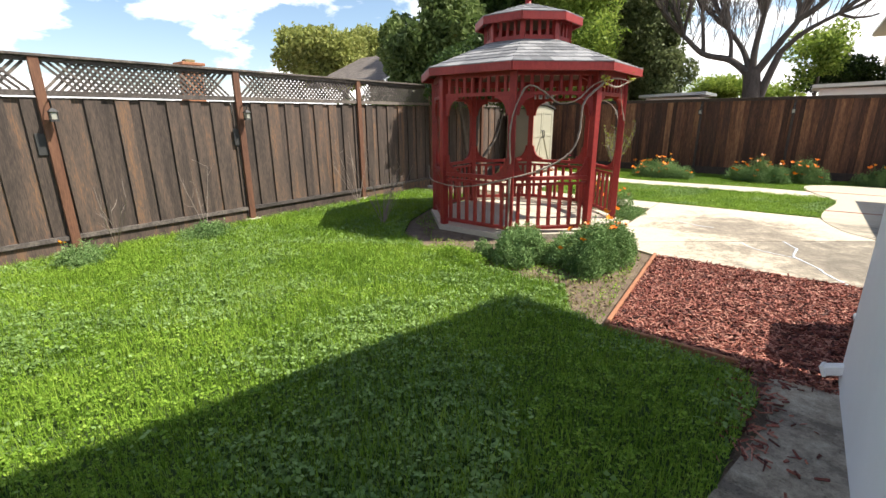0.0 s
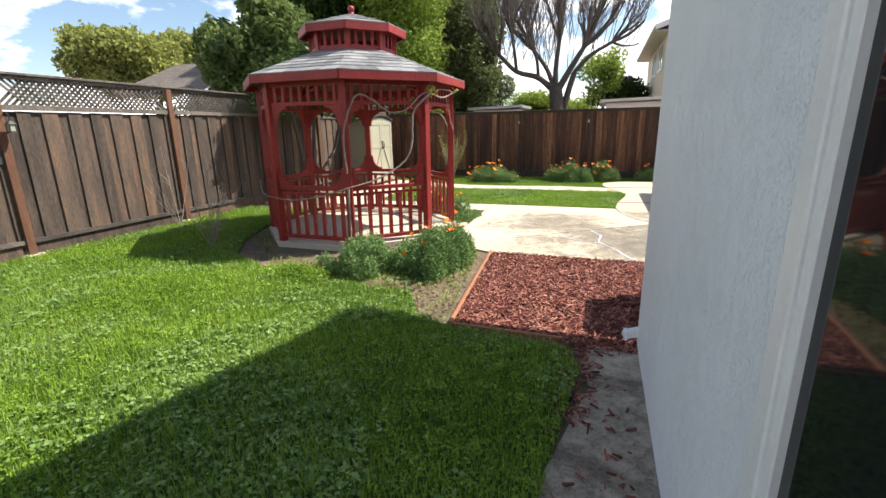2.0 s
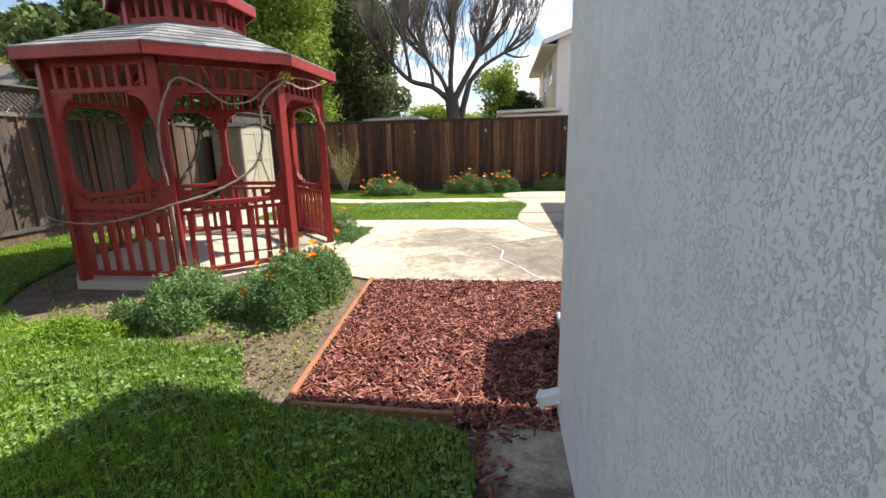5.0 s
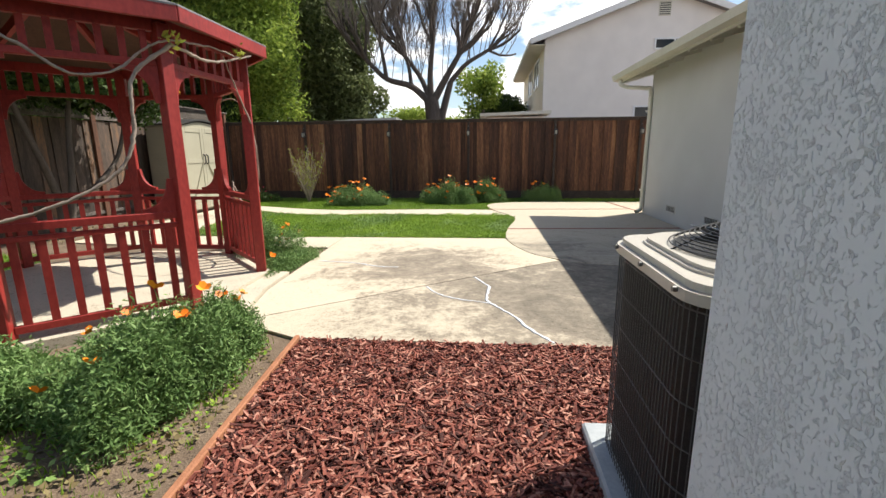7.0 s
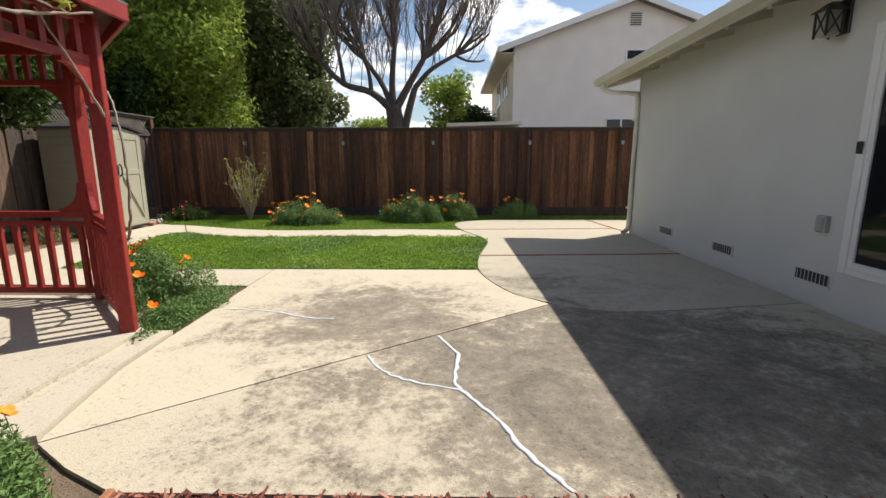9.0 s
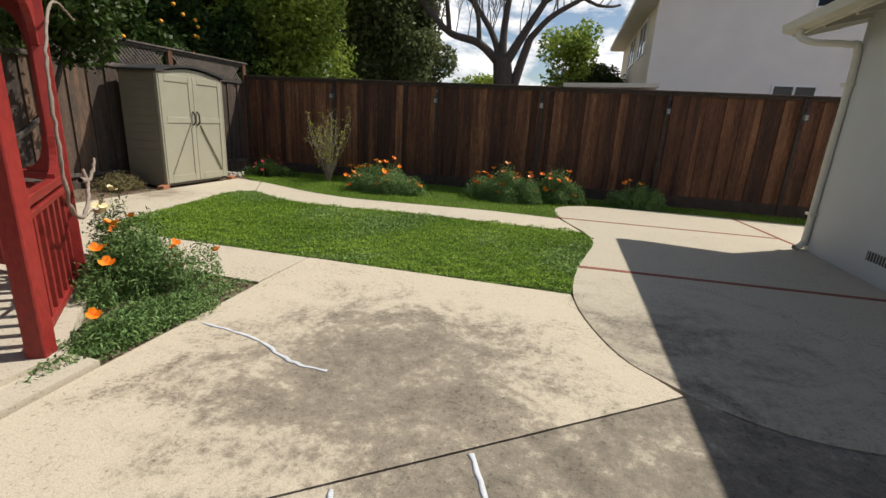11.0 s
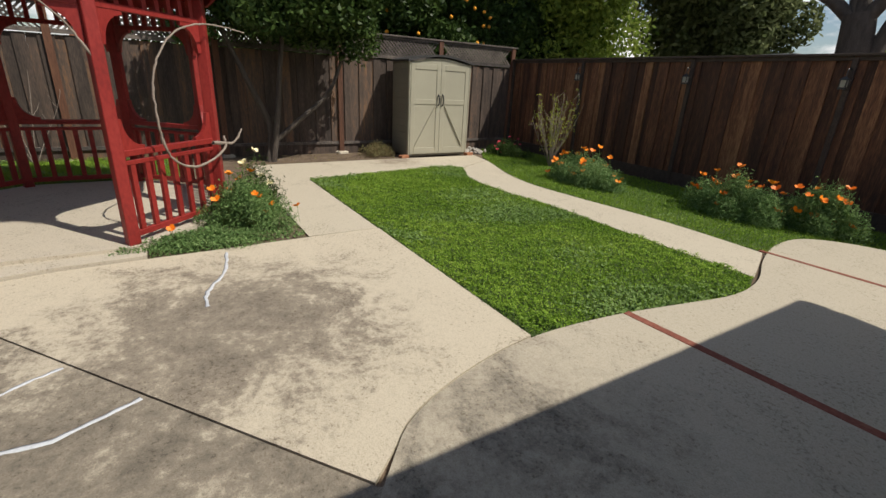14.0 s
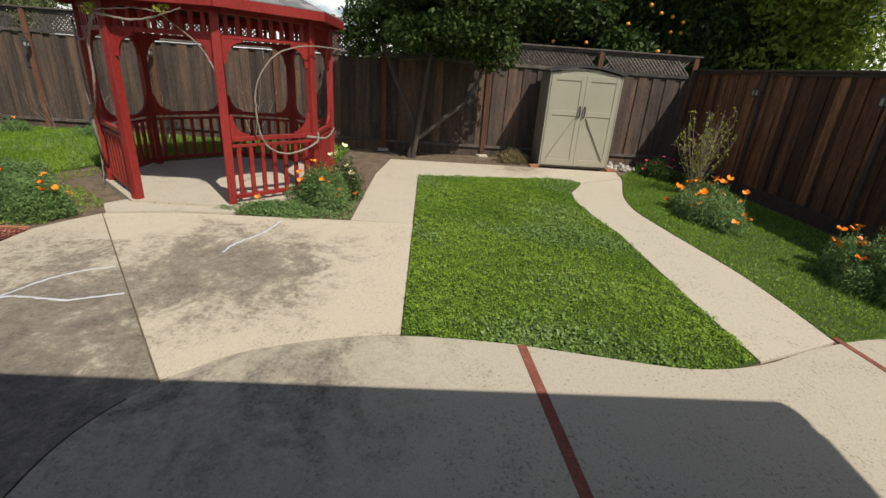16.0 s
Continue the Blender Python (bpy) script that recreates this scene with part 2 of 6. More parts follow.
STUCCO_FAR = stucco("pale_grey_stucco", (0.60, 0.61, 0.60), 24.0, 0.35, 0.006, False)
NEIGH = stucco("neighbour_stucco", (0.80, 0.765, 0.73), 8.0, 0.25, 0.01, False)
NEIGH_SIDE = stucco("cream_stucco", (0.78, 0.70, 0.55), 8.0, 0.25, 0.01, False)
TRIM = surf("cream_trim_paint", [(0.3, (0.58, 0.56, 0.47)), (0.7, (0.68, 0.66, 0.57))], 4, 0.55, 0.1, fine=50)
WHITE = surf("white_paint", [(0.3, (0.7, 0.71, 0.71)), (0.7, (0.8, 0.8, 0.8))], 5, 0.4, 0.08, fine=70)
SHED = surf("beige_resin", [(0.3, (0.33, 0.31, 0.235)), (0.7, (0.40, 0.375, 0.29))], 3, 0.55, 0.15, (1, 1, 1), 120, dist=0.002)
# shed body: the doors' hue, about a third darker
SHED_SIDE = surf("darker_beige_resin", [(0.3, (0.21, 0.195, 0.155)), (0.7, (0.26, 0.24, 0.19))], 3, 0.6, 0.15, fine=120, dist=0.002)
DARK_PLASTIC = surf("dark_plastic", [(0.3, (0.03, 0.03, 0.03)), (0.7, (0.06, 0.058, 0.055))], 6, 0.5, 0.1)
BLACK_METAL = surf("black_wire", [(0.3, (0.018, 0.018, 0.018)), (0.7, (0.035, 0.035, 0.034))], 8, 0.35, 0.05, spec=0.6)
AC_PAINT = surf("tan_grey_metal_paint", [(0.3, (0.44, 0.41, 0.36)), (0.7, (0.52, 0.49, 0.43))], 3, 0.35, 0.06, fine=90, spec=0.5)
AC_DARK = surf("condenser_coil", [(0.3, (0.008, 0.008, 0.008)), (0.7, (0.02, 0.02, 0.021))], 20, 0.6, 0.3, (1, 1, 4), 150)
AC_WIRE = surf("grey_guard_wire", [(0.3, (0.07, 0.07, 0.068)), (0.7, (0.12, 0.12, 0.115))], 6, 0.4, 0.05)
PLASTIC_PAD = surf("grey_pad", [(0.3, (0.3, 0.33, 0.35)), (0.7, (0.42, 0.45, 0.47))], 6, 0.7, 0.1)
MULCH = surf("red_bark_chips", [(0.15, (0.06, 0.02, 0.015)), (0.4, (0.17, 0.046, 0.033)), (0.62, (0.29, 0.09, 0.06)), (0.85, (0.45, 0.22, 0.16))], 9, 0.8, 0.4, fine=90, rand=0.75, island=True, dist=0.004)
MULCH_BASE = surf("mulch_bed", [(0.3, (0.03, 0.013, 0.01)), (0.7, (0.11, 0.04, 0.03))], 30, 0.95, 0.9, fine=110, dist=0.02)
EDGING = surf("orange_edging_wood", [(0.3, (0.25, 0.1, 0.05)), (0.7, (0.42, 0.19, 0.1))], 4, 0.8, 0.3, (3, 3, 3), 40)
RED_STRIP = surf("redwood_divider", [(0.3, (0.15, 0.045, 0.03)), (0.55, (0.26, 0.085, 0.055)), (0.75, (0.33, 0.15, 0.1))], 9, 0.85, 0.4, fine=60)
CAULK = surf("white_caulk", [(0.3, (0.5, 0.52, 0.55)), (0.7, (0.66, 0.67, 0.7))], 20, 0.6, 0.3, fine=80)
BARK = surf("grey_bark", [(0.3, (0.05, 0.041, 0.035)), (0.6, (0.1, 0.083, 0.07)), (0.8, (0.17, 0.14, 0.118))], 6, 0.95, 0.7, (3, 3, 0.7), 40, dist=0.02)
GREY_TWIG = surf("grey_brown_twig", [(0.3, (0.13, 0.11, 0.095)), (0.7, (0.24, 0.2, 0.17))], 8, 0.9, 0.2, fine=60)
TWIG = surf("pale_twig", [(0.3, (0.2, 0.155, 0.125)), (0.7, (0.36, 0.3, 0.25))], 8, 0.9, 0.4, fine=60)
ROCK = surf("pale_stone", [(0.3, (0.32, 0.29, 0.25)), (0.7, (0.55, 0.5, 0.44))], 9, 0.85, 0.3, rand=0.4)
ORANGE = surf("poppy_petal", [(0.2, (0.75, 0.16, 0.006)), (0.6, (0.9, 0.27, 0.01)), (0.8, (0.95, 0.36, 0.02))], 20, 0.5, 0.1, rand=0.4)
YELLOW = surf("pale_rose_petal", [(0.3, (0.8, 0.68, 0.3)), (0.7, (0.85, 0.8, 0.6))], 20, 0.5, 0.1)
PINK = surf("red_flower_petal", [(0.3, (0.5, 0.02, 0.06)), (0.7, (0.65, 0.05, 0.1))], 20, 0.5, 0.1)
FRUIT = surf("orange_fruit", [(0.3, (0.8, 0.3, 0.02)), (0.7, (0.9, 0.42, 0.03))], 20, 0.45, 0.2)
GRASS = leafy("clover_and_grass", [(0.2, (0.08, 0.15, 0.016)), (0.42, (0.18, 0.31, 0.034)), (0.6, (0.265, 0.41, 0.053)), (0.85, (0.42, 0.52, 0.095))], 0.5, 0.3)
GREY_CLOVER = leafy("grey_green_clover", [(0.2, (0.1, 0.165, 0.045)), (0.5, (0.195, 0.305, 0.085)), (0.8, (0.33, 0.45, 0.165))], 0.5, 0.25)
POPPY_LEAF = leafy("feathery_poppy_foliage", [(0.2, (0.075, 0.14, 0.045)), (0.5, (0.16, 0.265, 0.085)), (0.8, (0.3, 0.42, 0.17))], 0.55, 0.22)
DARK_LEAF = leafy("dark_glossy_leaf", [(0.2, (0.0187, 0.0382, 0.0093)), (0.5, (0.0442, 0.0782, 0.0187)), (0.8, (0.0935, 0.1403, 0.0365))], 0.4, 0.2)
MID_LEAF = leafy("mid_green_leaf", [(0.2, (0.075, 0.135, 0.022)), (0.5, (0.23, 0.32, 0.055)), (0.8, (0.45, 0.53, 0.11))], 0.5, 0.45)
MAG_LEAF = leafy("olive_green_broad_leaf", [(0.2, (0.05, 0.08, 0.022)), (0.5, (0.13, 0.185, 0.055)), (0.8, (0.27, 0.33, 0.12))], 0.4, 0.42)
YEL_LEAF = leafy("yellow_green_leaf", [(0.2, (0.17, 0.21, 0.03)), (0.5, (0.31, 0.34, 0.05)), (0.8, (0.48, 0.46, 0.09))], 0.55, 0.3)
SPRING_LEAF = leafy("pale_spring_leaf", [(0.2, (0.16, 0.19, 0.05)), (0.5, (0.29, 0.32, 0.09)), (0.8, (0.46, 0.46, 0.16))], 0.6, 0.32)
OLIVE_LEAF = leafy("olive_grey_leaf", [(0.2, (0.06, 0.08, 0.03)), (0.5, (0.14, 0.17, 0.07)), (0.8, (0.26, 0.29, 0.13))], 0.55, 0.38)
STRAW = leafy("dry_brown_leaf", [(0.2, (0.12, 0.085, 0.04)), (0.6, (0.25, 0.2, 0.1)), (0.85, (0.2, 0.25, 0.1))], 0.7, 0.1)
LAMP_GLASS = surf("frosted_lamp_glass", [(0.3, (0.3, 0.3, 0.252)), (0.7, (0.39, 0.384, 0.33))], 5, 0.3, 0.0)
METAL = surf("galvanised_metal", [(0.3, (0.35, 0.36, 0.38)), (0.7, (0.5, 0.51, 0.52))], 5, 0.45, 0.1, metal=0.6)

GLASS = bpy.data.materials.new("dark_window_glass")
GLASS.use_nodes = True
_g = GLASS.node_tree.nodes["Principled BSDF"]
_g.inputs["Base Color"].default_value = (0.012, 0.014, 0.016, 1)
_g.inputs["Roughness"].default_value = 0.04
_g.inputs["Specular IOR Level"].default_value = 0.3


# ---- building helpers ----
def mesh_np(name, verts, faces, mats, smooth=False, ids=None):
    """A mesh from arrays; faces all of one size."""
    verts, faces = np.asarray(verts, np.float32), np.asarray(faces, np.int32)
    me = bpy.data.meshes.new(name)
    k = faces.shape[1]
    me.vertices.add(len(verts))
    me.vertices.foreach_set("co", verts.ravel())
    me.loops.add(faces.size)
    me.loops.foreach_set("vertex_index", faces.ravel())
    me.polygons.add(len(faces))
    me.polygons.foreach_set("loop_start", np.arange(0, faces.size, k, dtype=np.int32))
    me.polygons.foreach_set("use_smooth", np.full(len(faces), smooth))
    for m in mats if isinstance(mats, (list, tuple)) else [mats]:
        me.materials.append(m)
    if ids is not None:
        me.polygons.foreach_set("material_index", np.asarray(ids, np.int32))
    me.update(calc_edges=True)
    return me


def hang(ob, parent):
    if parent is not None:
        ob.parent = parent
        ob.matrix_parent_inverse = Matrix.Translation(parent_base(parent)).inverted()
    return ob


def parent_base(ob):
    """Where a thing's origin stands in the world: empties at their place, parts at the world's origin unless moved."""
    p = ob.location.copy()
    return p


def thing(name, at, label, category, group="", kind=""):
    ob = new(name)
    ob.location = at
    ob.empty_display_size = 0.1
    return tagged(ob, label, category, group, kind)


def part(name, bm, material, parent, label="", smooth=False):
    """Links a bmesh, in world coordinates, as one mesh under a thing or a part."""
    me = bpy.data.meshes.new(name)
    bm.normal_update()
    bm.to_mesh(me)
    bm.free()
    me.materials.append(material)
    if smooth:
        for p in me.polygons:
            p.use_smooth = True
    return hang(tagged(new(name, me), label), parent)


def part_np(name, verts, faces, material, parent, label="", smooth=False, kind=""):
    return hang(tagged(new(name, mesh_np(name, verts, faces, material, smooth)), label, "", "", kind), parent)


def bar(bm, a, b, w, d, up=(0, 0, 1), bevel=0.0):
    """A squared bar from a to b, w wide across and d deep along up."""
    a, b = Vector(a), Vector(b)
    x = (b - a).normalized()
    u = Vector(up)
    if abs(x.dot(u)) > 0.98:
        u = Vector((1, 0, 0)) if abs(x.x) < 0.9 else Vector((0, 1, 0))
    y = u.cross(x).normalized()
    z = x.cross(y)
    m = Matrix((x, y, z)).transposed().to_4x4()
    m.translation = (a + b) / 2
    got = bmesh.ops.create_cube(bm, size=1, matrix=m @ Matrix.Diagonal(((b - a).length, w, d, 1)))
    if bevel:
        es = list({e for v in got["verts"] for e in v.link_edges})
        bmesh.ops.bevel(bm, geom=es, offset=bevel, segments=1, affect="EDGES")
    return bm


def post_bar(bm, x, y, z0, z1, w, d, ang=0.0, bevel=0.0):
    m = pose(x, y, (z0 + z1) / 2, 0, 0, ang) @ Matrix.Diagonal((w, d, z1 - z0, 1))
    got = bmesh.ops.create_cube(bm, size=1, matrix=m)
    if bevel:
        es = list({e for v in got["verts"] for e in v.link_edges})
        bmesh.ops.bevel(bm, geom=es, offset=bevel, segments=1, affect="EDGES")
    return bm


def box(bm, x0, y0, z0, x1, y1, z1, bevel=0.0):
    return post_bar(bm, (x0 + x1) / 2, (y0 + y1) / 2, z0, z1, x1 - x0, y1 - y0, 0, bevel)


def extrude_poly(bm, pts, z0, z1):
    vs = [bm.verts.new((x, y, z1)) for x, y in pts]
    f = bm.faces.new(vs)
    f.normal_update()
    if f.normal.z < 0:
        f.normal_flip()
    low = bmesh.ops.extrude_face_region(bm, geom=[f])
    top = [v for v in low["geom"] if isinstance(v, bmesh.types.BMVert)]
    for v in vs:
        v.co.z = z0
    bmesh.ops.recalc_face_normals(bm, faces=bm.faces)
    return bm


def prism(bm, pts, m, depth):
    """A flat outline in the local x-z plane of m, thickened along local y."""
    vs = [bm.verts.new(m @ Vector((x, -depth / 2, z))) for x, z in pts]
    f = bm.faces.new(vs)
    got = bmesh.ops.extrude_face_region(bm, geom=[f])
    shift = m.to_3x3() @ Vector((0, depth, 0))
    for v in got["geom"]:
        if isinstance(v, bmesh.types.BMVert):
            v.co += shift
    bmesh.ops.recalc_face_normals(bm, faces=bm.faces)
    return bm


def tubes(paths, sides=6):
    """Tapered tubes along (points, radii) lists; arrays for part_np."""
    V, F = [], []
    n0 = 0
    for pts, rad in paths:
        pts = np.asarray(pts, float)
        k = len(pts)
        tan = np.gradient(pts, axis=0)
        tan /= np.linalg.norm(tan, axis=1, keepdims=True) + 1e-9
        ref = np.array([0.3, 0.2, 0.93]) if abs(tan[:, 2]).mean() < 0.8 else np.array([0.95, 0.3, 0.05])
        u = np.cross(tan, ref)
        u /= np.linalg.norm(u, axis=1, keepdims=True) + 1e-9
        w = np.cross(tan, u)
        a = np.linspace(0, 2 * np.pi, sides, endpoint=False)
        ring = pts[:, None] + np.asarray(rad, float)[:, None, None] * (np.cos(a)[None, :, None] * u[:, None] + np.sin(a)[None, :, None] * w[:, None])
        V.append(ring.reshape(-1, 3))
        i = np.arange(k - 1)[:, None] * sides
        j = np.arange(sides)[None]
        j2 = (j + 1) % sides
        F.append(np.stack([i + j, i + j2, i + sides + j2, i + sides + j], -1).reshape(-1, 4) + n0)
        n0 += k * sides
    return np.concatenate(V), np.concatenate(F)


def smooth_line(pts, n=8):
    """A rounded line through the given points."""
    p = np.asarray(pts, float)
    q = np.vstack([2 * p[0] - p[1], p, 2 * p[-1] - p[-2]])
    out = []
    for i in range(1, len(q) - 2):
        for s in np.linspace(0, 1, n, endpoint=False):
            a, b, c, d = q[i - 1], q[i], q[i + 1], q[i + 2]
            out.append(0.5 * (2 * b + (c - a) * s + (2 * a - 5 * b + 4 * c - d) * s**2 + (3 * b - a - 3 * c + d) * s**3))
    out.append(p[-1])
    return np.array(out)


def inside(px, py, poly):
    poly = np.asarray(poly)
    got = np.zeros(len(px), bool)
    x2, y2 = np.roll(poly[:, 0], -1), np.roll(poly[:, 1], -1)
    for (x0, y0), x1, y1 in zip(poly, x2, y2):
        cross = (y0 > py) != (y1 > py)
        got ^= cross & (px < (x1 - x0) * (py - y0) / (y1 - y0 + 1e-12) + x0)
    return got


def leaf_quads(rng, at, size, normal=None, flat=0.0, aspect=0.55):
    """Small lance-shaped quads at the points, turned at random (flat: how much they lie level)."""
    n = len(at)
    d = rng.normal(size=(n, 3))
    d[:, 2] *= 1 - flat
    d /= np.linalg.norm(d, axis=1, keepdims=True)
    r = rng.normal(size=(n, 3))
    if flat:
        r[:, 2] *= 1 - flat
    s = np.cross(d, r)
    if flat:
        up = np.zeros((n, 3)); up[:, 2] = 1
        s = np.cross(up + 0.5 * rng.normal(size=(n, 3)), d)
    s /= np.linalg.norm(s, axis=1, keepdims=True) + 1e-9
    z = (size * rng.uniform(0.6, 1.3, n))[:, None]
    v = np.stack([at - d * z, at + s * z * aspect, at + d * z, at - s * z * aspect], 1)
    return v.reshape(-1, 3), np.arange(4 * n).reshape(-1, 4)


def blades(rng, at, height, width, lean=0.5):
    """Grass blades: bent, tapered, two quads folded into one strip."""
    n = len(at)
    a = rng.uniform(0, 2 * np.pi, n)
    h = (height * rng.uniform(0.5, 1.3, n))[:, None]
    side = np.stack([np.cos(a), np.sin(a), 0 * a], 1) * width
    b = rng.uniform(0, 2 * np.pi, n)
    tip = np.stack([np.cos(b), np.sin(b), 0 * b], 1) * (lean * h * rng.uniform(0.2, 1, n)[:, None])
    up = np.zeros((n, 3)); up[:, 2] = 1
    v = np.stack([at - side, at + side, at + side * 0.6 + up * h * 0.6 + tip * 0.4, at - side * 0.6 + up * h * 0.6 + tip * 0.4, at + up * h + tip], 1)
    base = np.arange(n)[:, None] * 5
    f = np.concatenate([base + [0, 1, 2], base + [0, 2, 3], base + [3, 2, 4]])
    return v.reshape(-1, 3), f


# ---- ground and paving ----
bm = bmesh.new()
bmesh.ops.create_grid(bm, x_segments=8, y_segments=8, size=400)
tagged(part("ground", bm, SOIL, None), "bare brown garden soil under the yard", "ground", kind="structure")

ROUND_EDGE = smooth_line([(4.11, 5.86), (3.1, 5.67), (2.5, 5.6), (2.14, 5.68), (1.85, 5.89), (1.64, 6.12), (1.46, 6.6), (1.38, 7.1), (1.42, 7.75), (1.53, 8.35), (1.62, 8.9), (1.55, 9.4), (1.33, 9.95), (1.17, 10.5), (1.14, 11.0), (1.27, 11.3), (1.6, 11.53), (2.2, 11.66), (3.4, 11.72)], 4)
LAWN_BACK = [(-3.47, 7.06), (1.36, 7.06), *[tuple(p) for p in ROUND_EDGE if 7.12 < p[1] < 9.25], (1.5, 9.42), (0.6, 9.42), (-0.3, 9.44), (-1.0, 9.46), (-1.7, 9.38), (-2.4, 9.36), (-2.9, 9.45), (-3.3, 9.68), (-3.6, 9.82), (-3.8, 9.72), (-3.83, 9.4), (-3.66, 8.4)]
PATH_TOP = smooth_line([(1.24, 10.2), (0.6, 10.25), (0.0, 10.26), (-0.7, 10.2), (-1.4, 10.14), (-2.1, 10.12), (-2.8, 10.26), (-3.4, 10.48), (-4.0, 10.72), (-4.6, 10.92), (-4.9, 10.95)], 4)
FRONT_LAWN = [(-5.7, -6), (1.0, -6), (0.86, -0.6), (0.93, 0.3), (1.0, 0.85), (0.92, 1.15), (0.5, 1.2), (0.0, 1.25), (-0.35, 1.45), (-0.6, 1.9), (-1.3, 1.95), (-2.0, 1.9), (-2.6, 2.2), (-3.2, 2.5), (-3.7, 3.2), (-4.1, 4.2), (-4.1, 5.6), (-5.65, 5.6)]
BACK_STRIP = [(-4.6, 11.0), *[(x, y + 0.02) for x, y in PATH_TOP[::-1] if x > -4.5], (1.16, 10.7), *[tuple(p) for p in ROUND_EDGE if p[1] > 10.8], (4.2, 11.75), (6.5, 11.75), (6.5, 12.45), (-5.4, 12.45), (-5.5, 11.6)]


def slab(name, pts, z1, material, label, category="patio", z0=-0.08):
    b = bmesh.new()
    extrude_poly(b, pts, z0, z1)
    return tagged(part(name, b, material, None), label, category, kind="structure")


jn_a, jn_b = Vector((-0.73, 3.78)), Vector((1.93, 5.80))
jd = (jn_b - jn_a).normalized()
jo = Vector((-jd.y, jd.x)) * 0.005
pad_low = [(-0.19, 3.49), (4.12, 3.49), *[(x, y - 0.014) for x, y in ROUND_EDGE if x > 2.0], (jn_b.x - jo.x, jn_b.y - jo.y), (jn_a.x - jo.x, jn_a.y - jo.y), (-0.47, 3.62)]
pad_high = [(jn_a.x + jo.x, jn_a.y + jo.y), (jn_b.x + jo.x - 0.02, jn_b.y + jo.y - 0.012), *[(x - 0.014, y) for x, y in ROUND_EDGE if x < 1.85 and y < 7.06], (1.36, 7.05), (-0.95, 7.05), (-0.94, 6.34), (-0.91, 5.5), (-0.9, 5.0), (-0.88, 4.5), (-0.8, 4.1)]
slab("patio_near_slab", pad_low, 0.022, CONC_NEAR, "tan weathered concrete patio slab with white caulked cracks")
slab("patio_middle_slab", pad_high, 0.022, CONC_PAD, "tan weathered concrete patio slab with grey stains")
slab("patio_round_slab", [*[tuple(p) for p in ROUND_EDGE], (3.9, 11.72), (6.5, 11.72), (6.5, 9.86), (4.12, 9.86)], 0.024, CONC_ROUND, "grey concrete patio slab with a curved edge")
slab("side_path", [(-0.965, 6.35), (-0.965, 7.045), (-3.49, 7.045), (-3.68, 8.4), (-3.85, 9.4), (-3.82, 9.74), (-3.62, 9.84), (-4.2, 10.78), (-4.78, 10.9), (-4.78, 9.2), (-4.75, 6.5), (-3.4, 6.36)], 0.02, CONC_PATH, "pale concrete path along the lawn", "path")
slab("curved_path", [(1.5, 9.44), (0.6, 9.44), (-0.3, 9.46), (-1.0, 9.48), (-1.7, 9.4), (-2.4, 9.38), (-2.9, 9.47), (-3.3, 9.7), (-3.6, 9.845), (-4.18, 10.78), *[tuple(p) for p in PATH_TOP[::-1] if p[0] > -4.1], (1.21, 10.2), (1.33, 9.9)], 0.018, CONC_PATH, "pale curved concrete garden path", "path")
slab("house_strip", [(1.36, -6), (1.36, 1.27), (1.05, 1.26), (1.0, 0.95), (1.06, 0.7), (0.97, 0.3), (0.88, -0.1), (0.86, -0.7), (0.95, -1.5), (0.93, -6)], 0.02, CONC_OLD, "old cracked concrete strip along the house wall", "path")
slab("gazebo_apron", [(-1.2, 3.75), (-1.0, 3.62), (-0.75, 3.8), (-0.82, 4.1), (-0.9, 4.5), (-0.92, 5.06), (-1.2, 5.06)], 0.045, CONC_OLD, "worn concrete apron at the gazebo's entrance")

bm = bmesh.new()
extrude_poly(bm, LAWN_BACK, -0.05, 0.014)
lawn_back = tagged(part("lawn_back", bm, TURF, None), "rich green clover lawn between concrete paths", "lawn", kind="structure")
bm = bmesh.new()
extrude_poly(bm, FRONT_LAWN, -0.05, 0.01)
lawn_front = tagged(part("lawn_front", bm, TURF, None), "overgrown clover lawn beside the house", "lawn", kind="structure")
bm = bmesh.new()
extrude_poly(bm, BACK_STRIP, -0.05, 0.012)
lawn_strip = tagged(part("lawn_strip", bm, TURF, None), "mown grass strip before the back fence", "lawn", kind="structure")


def strip(name, a, b, w, z, material, label):
    q = bmesh.new()
    bar(q, (*a, z), (*b, z), w, 0.02, bevel=0.003)
    return tagged(part(name, q, material, None), label, "divider", kind="structure")


strip("red_divider_1", (1.43, 7.85), (4.1, 8.0), 0.062, 0.018, RED_STRIP, "red wooden divider strip set in the concrete")
strip("red_divider_2", (1.16, 10.24), (4.05, 10.36), 0.05, 0.018, RED_STRIP, "red wooden divider strip set in the concrete")
strip("red_divider_3", (3.92, 11.7), (4.13, 9.9), 0.05, 0.0185, RED_STRIP, "red wooden divider strip set in the concrete")


def caulk(pts, w=0.026):
    p = smooth_line([(*q, 0.0225) for q in pts], 7)
    rng = np.random.default_rng(len(pts) * 7)
    p[1:-1, :2] += rng.normal(0, 0.004, (len(p) - 2, 2))
    V, F = tubes([(p, np.full(len(p), w / 2) * rng.uniform(0.6, 1.25, len(p)))], 6)
    V[:, 2] = 0.0225 + (V[:, 2] - 0.0225) * 0.18
    tagged(part_np("caulked_crack", V, F, CAULK, None, smooth=True), "white caulk line filling a crack in the patio", "crack", "caulked cracks")


caulk([(0.97, 5.04), (1.1, 4.74), (1.08, 4.42), (1.12, 4.27), (1.3, 3.97), (1.38, 3.75), (1.52, 3.52)], 0.032)
caulk([(0.54, 4.71), (0.63, 4.54), (0.8, 4.39), (1.11, 4.28)], 0.022)
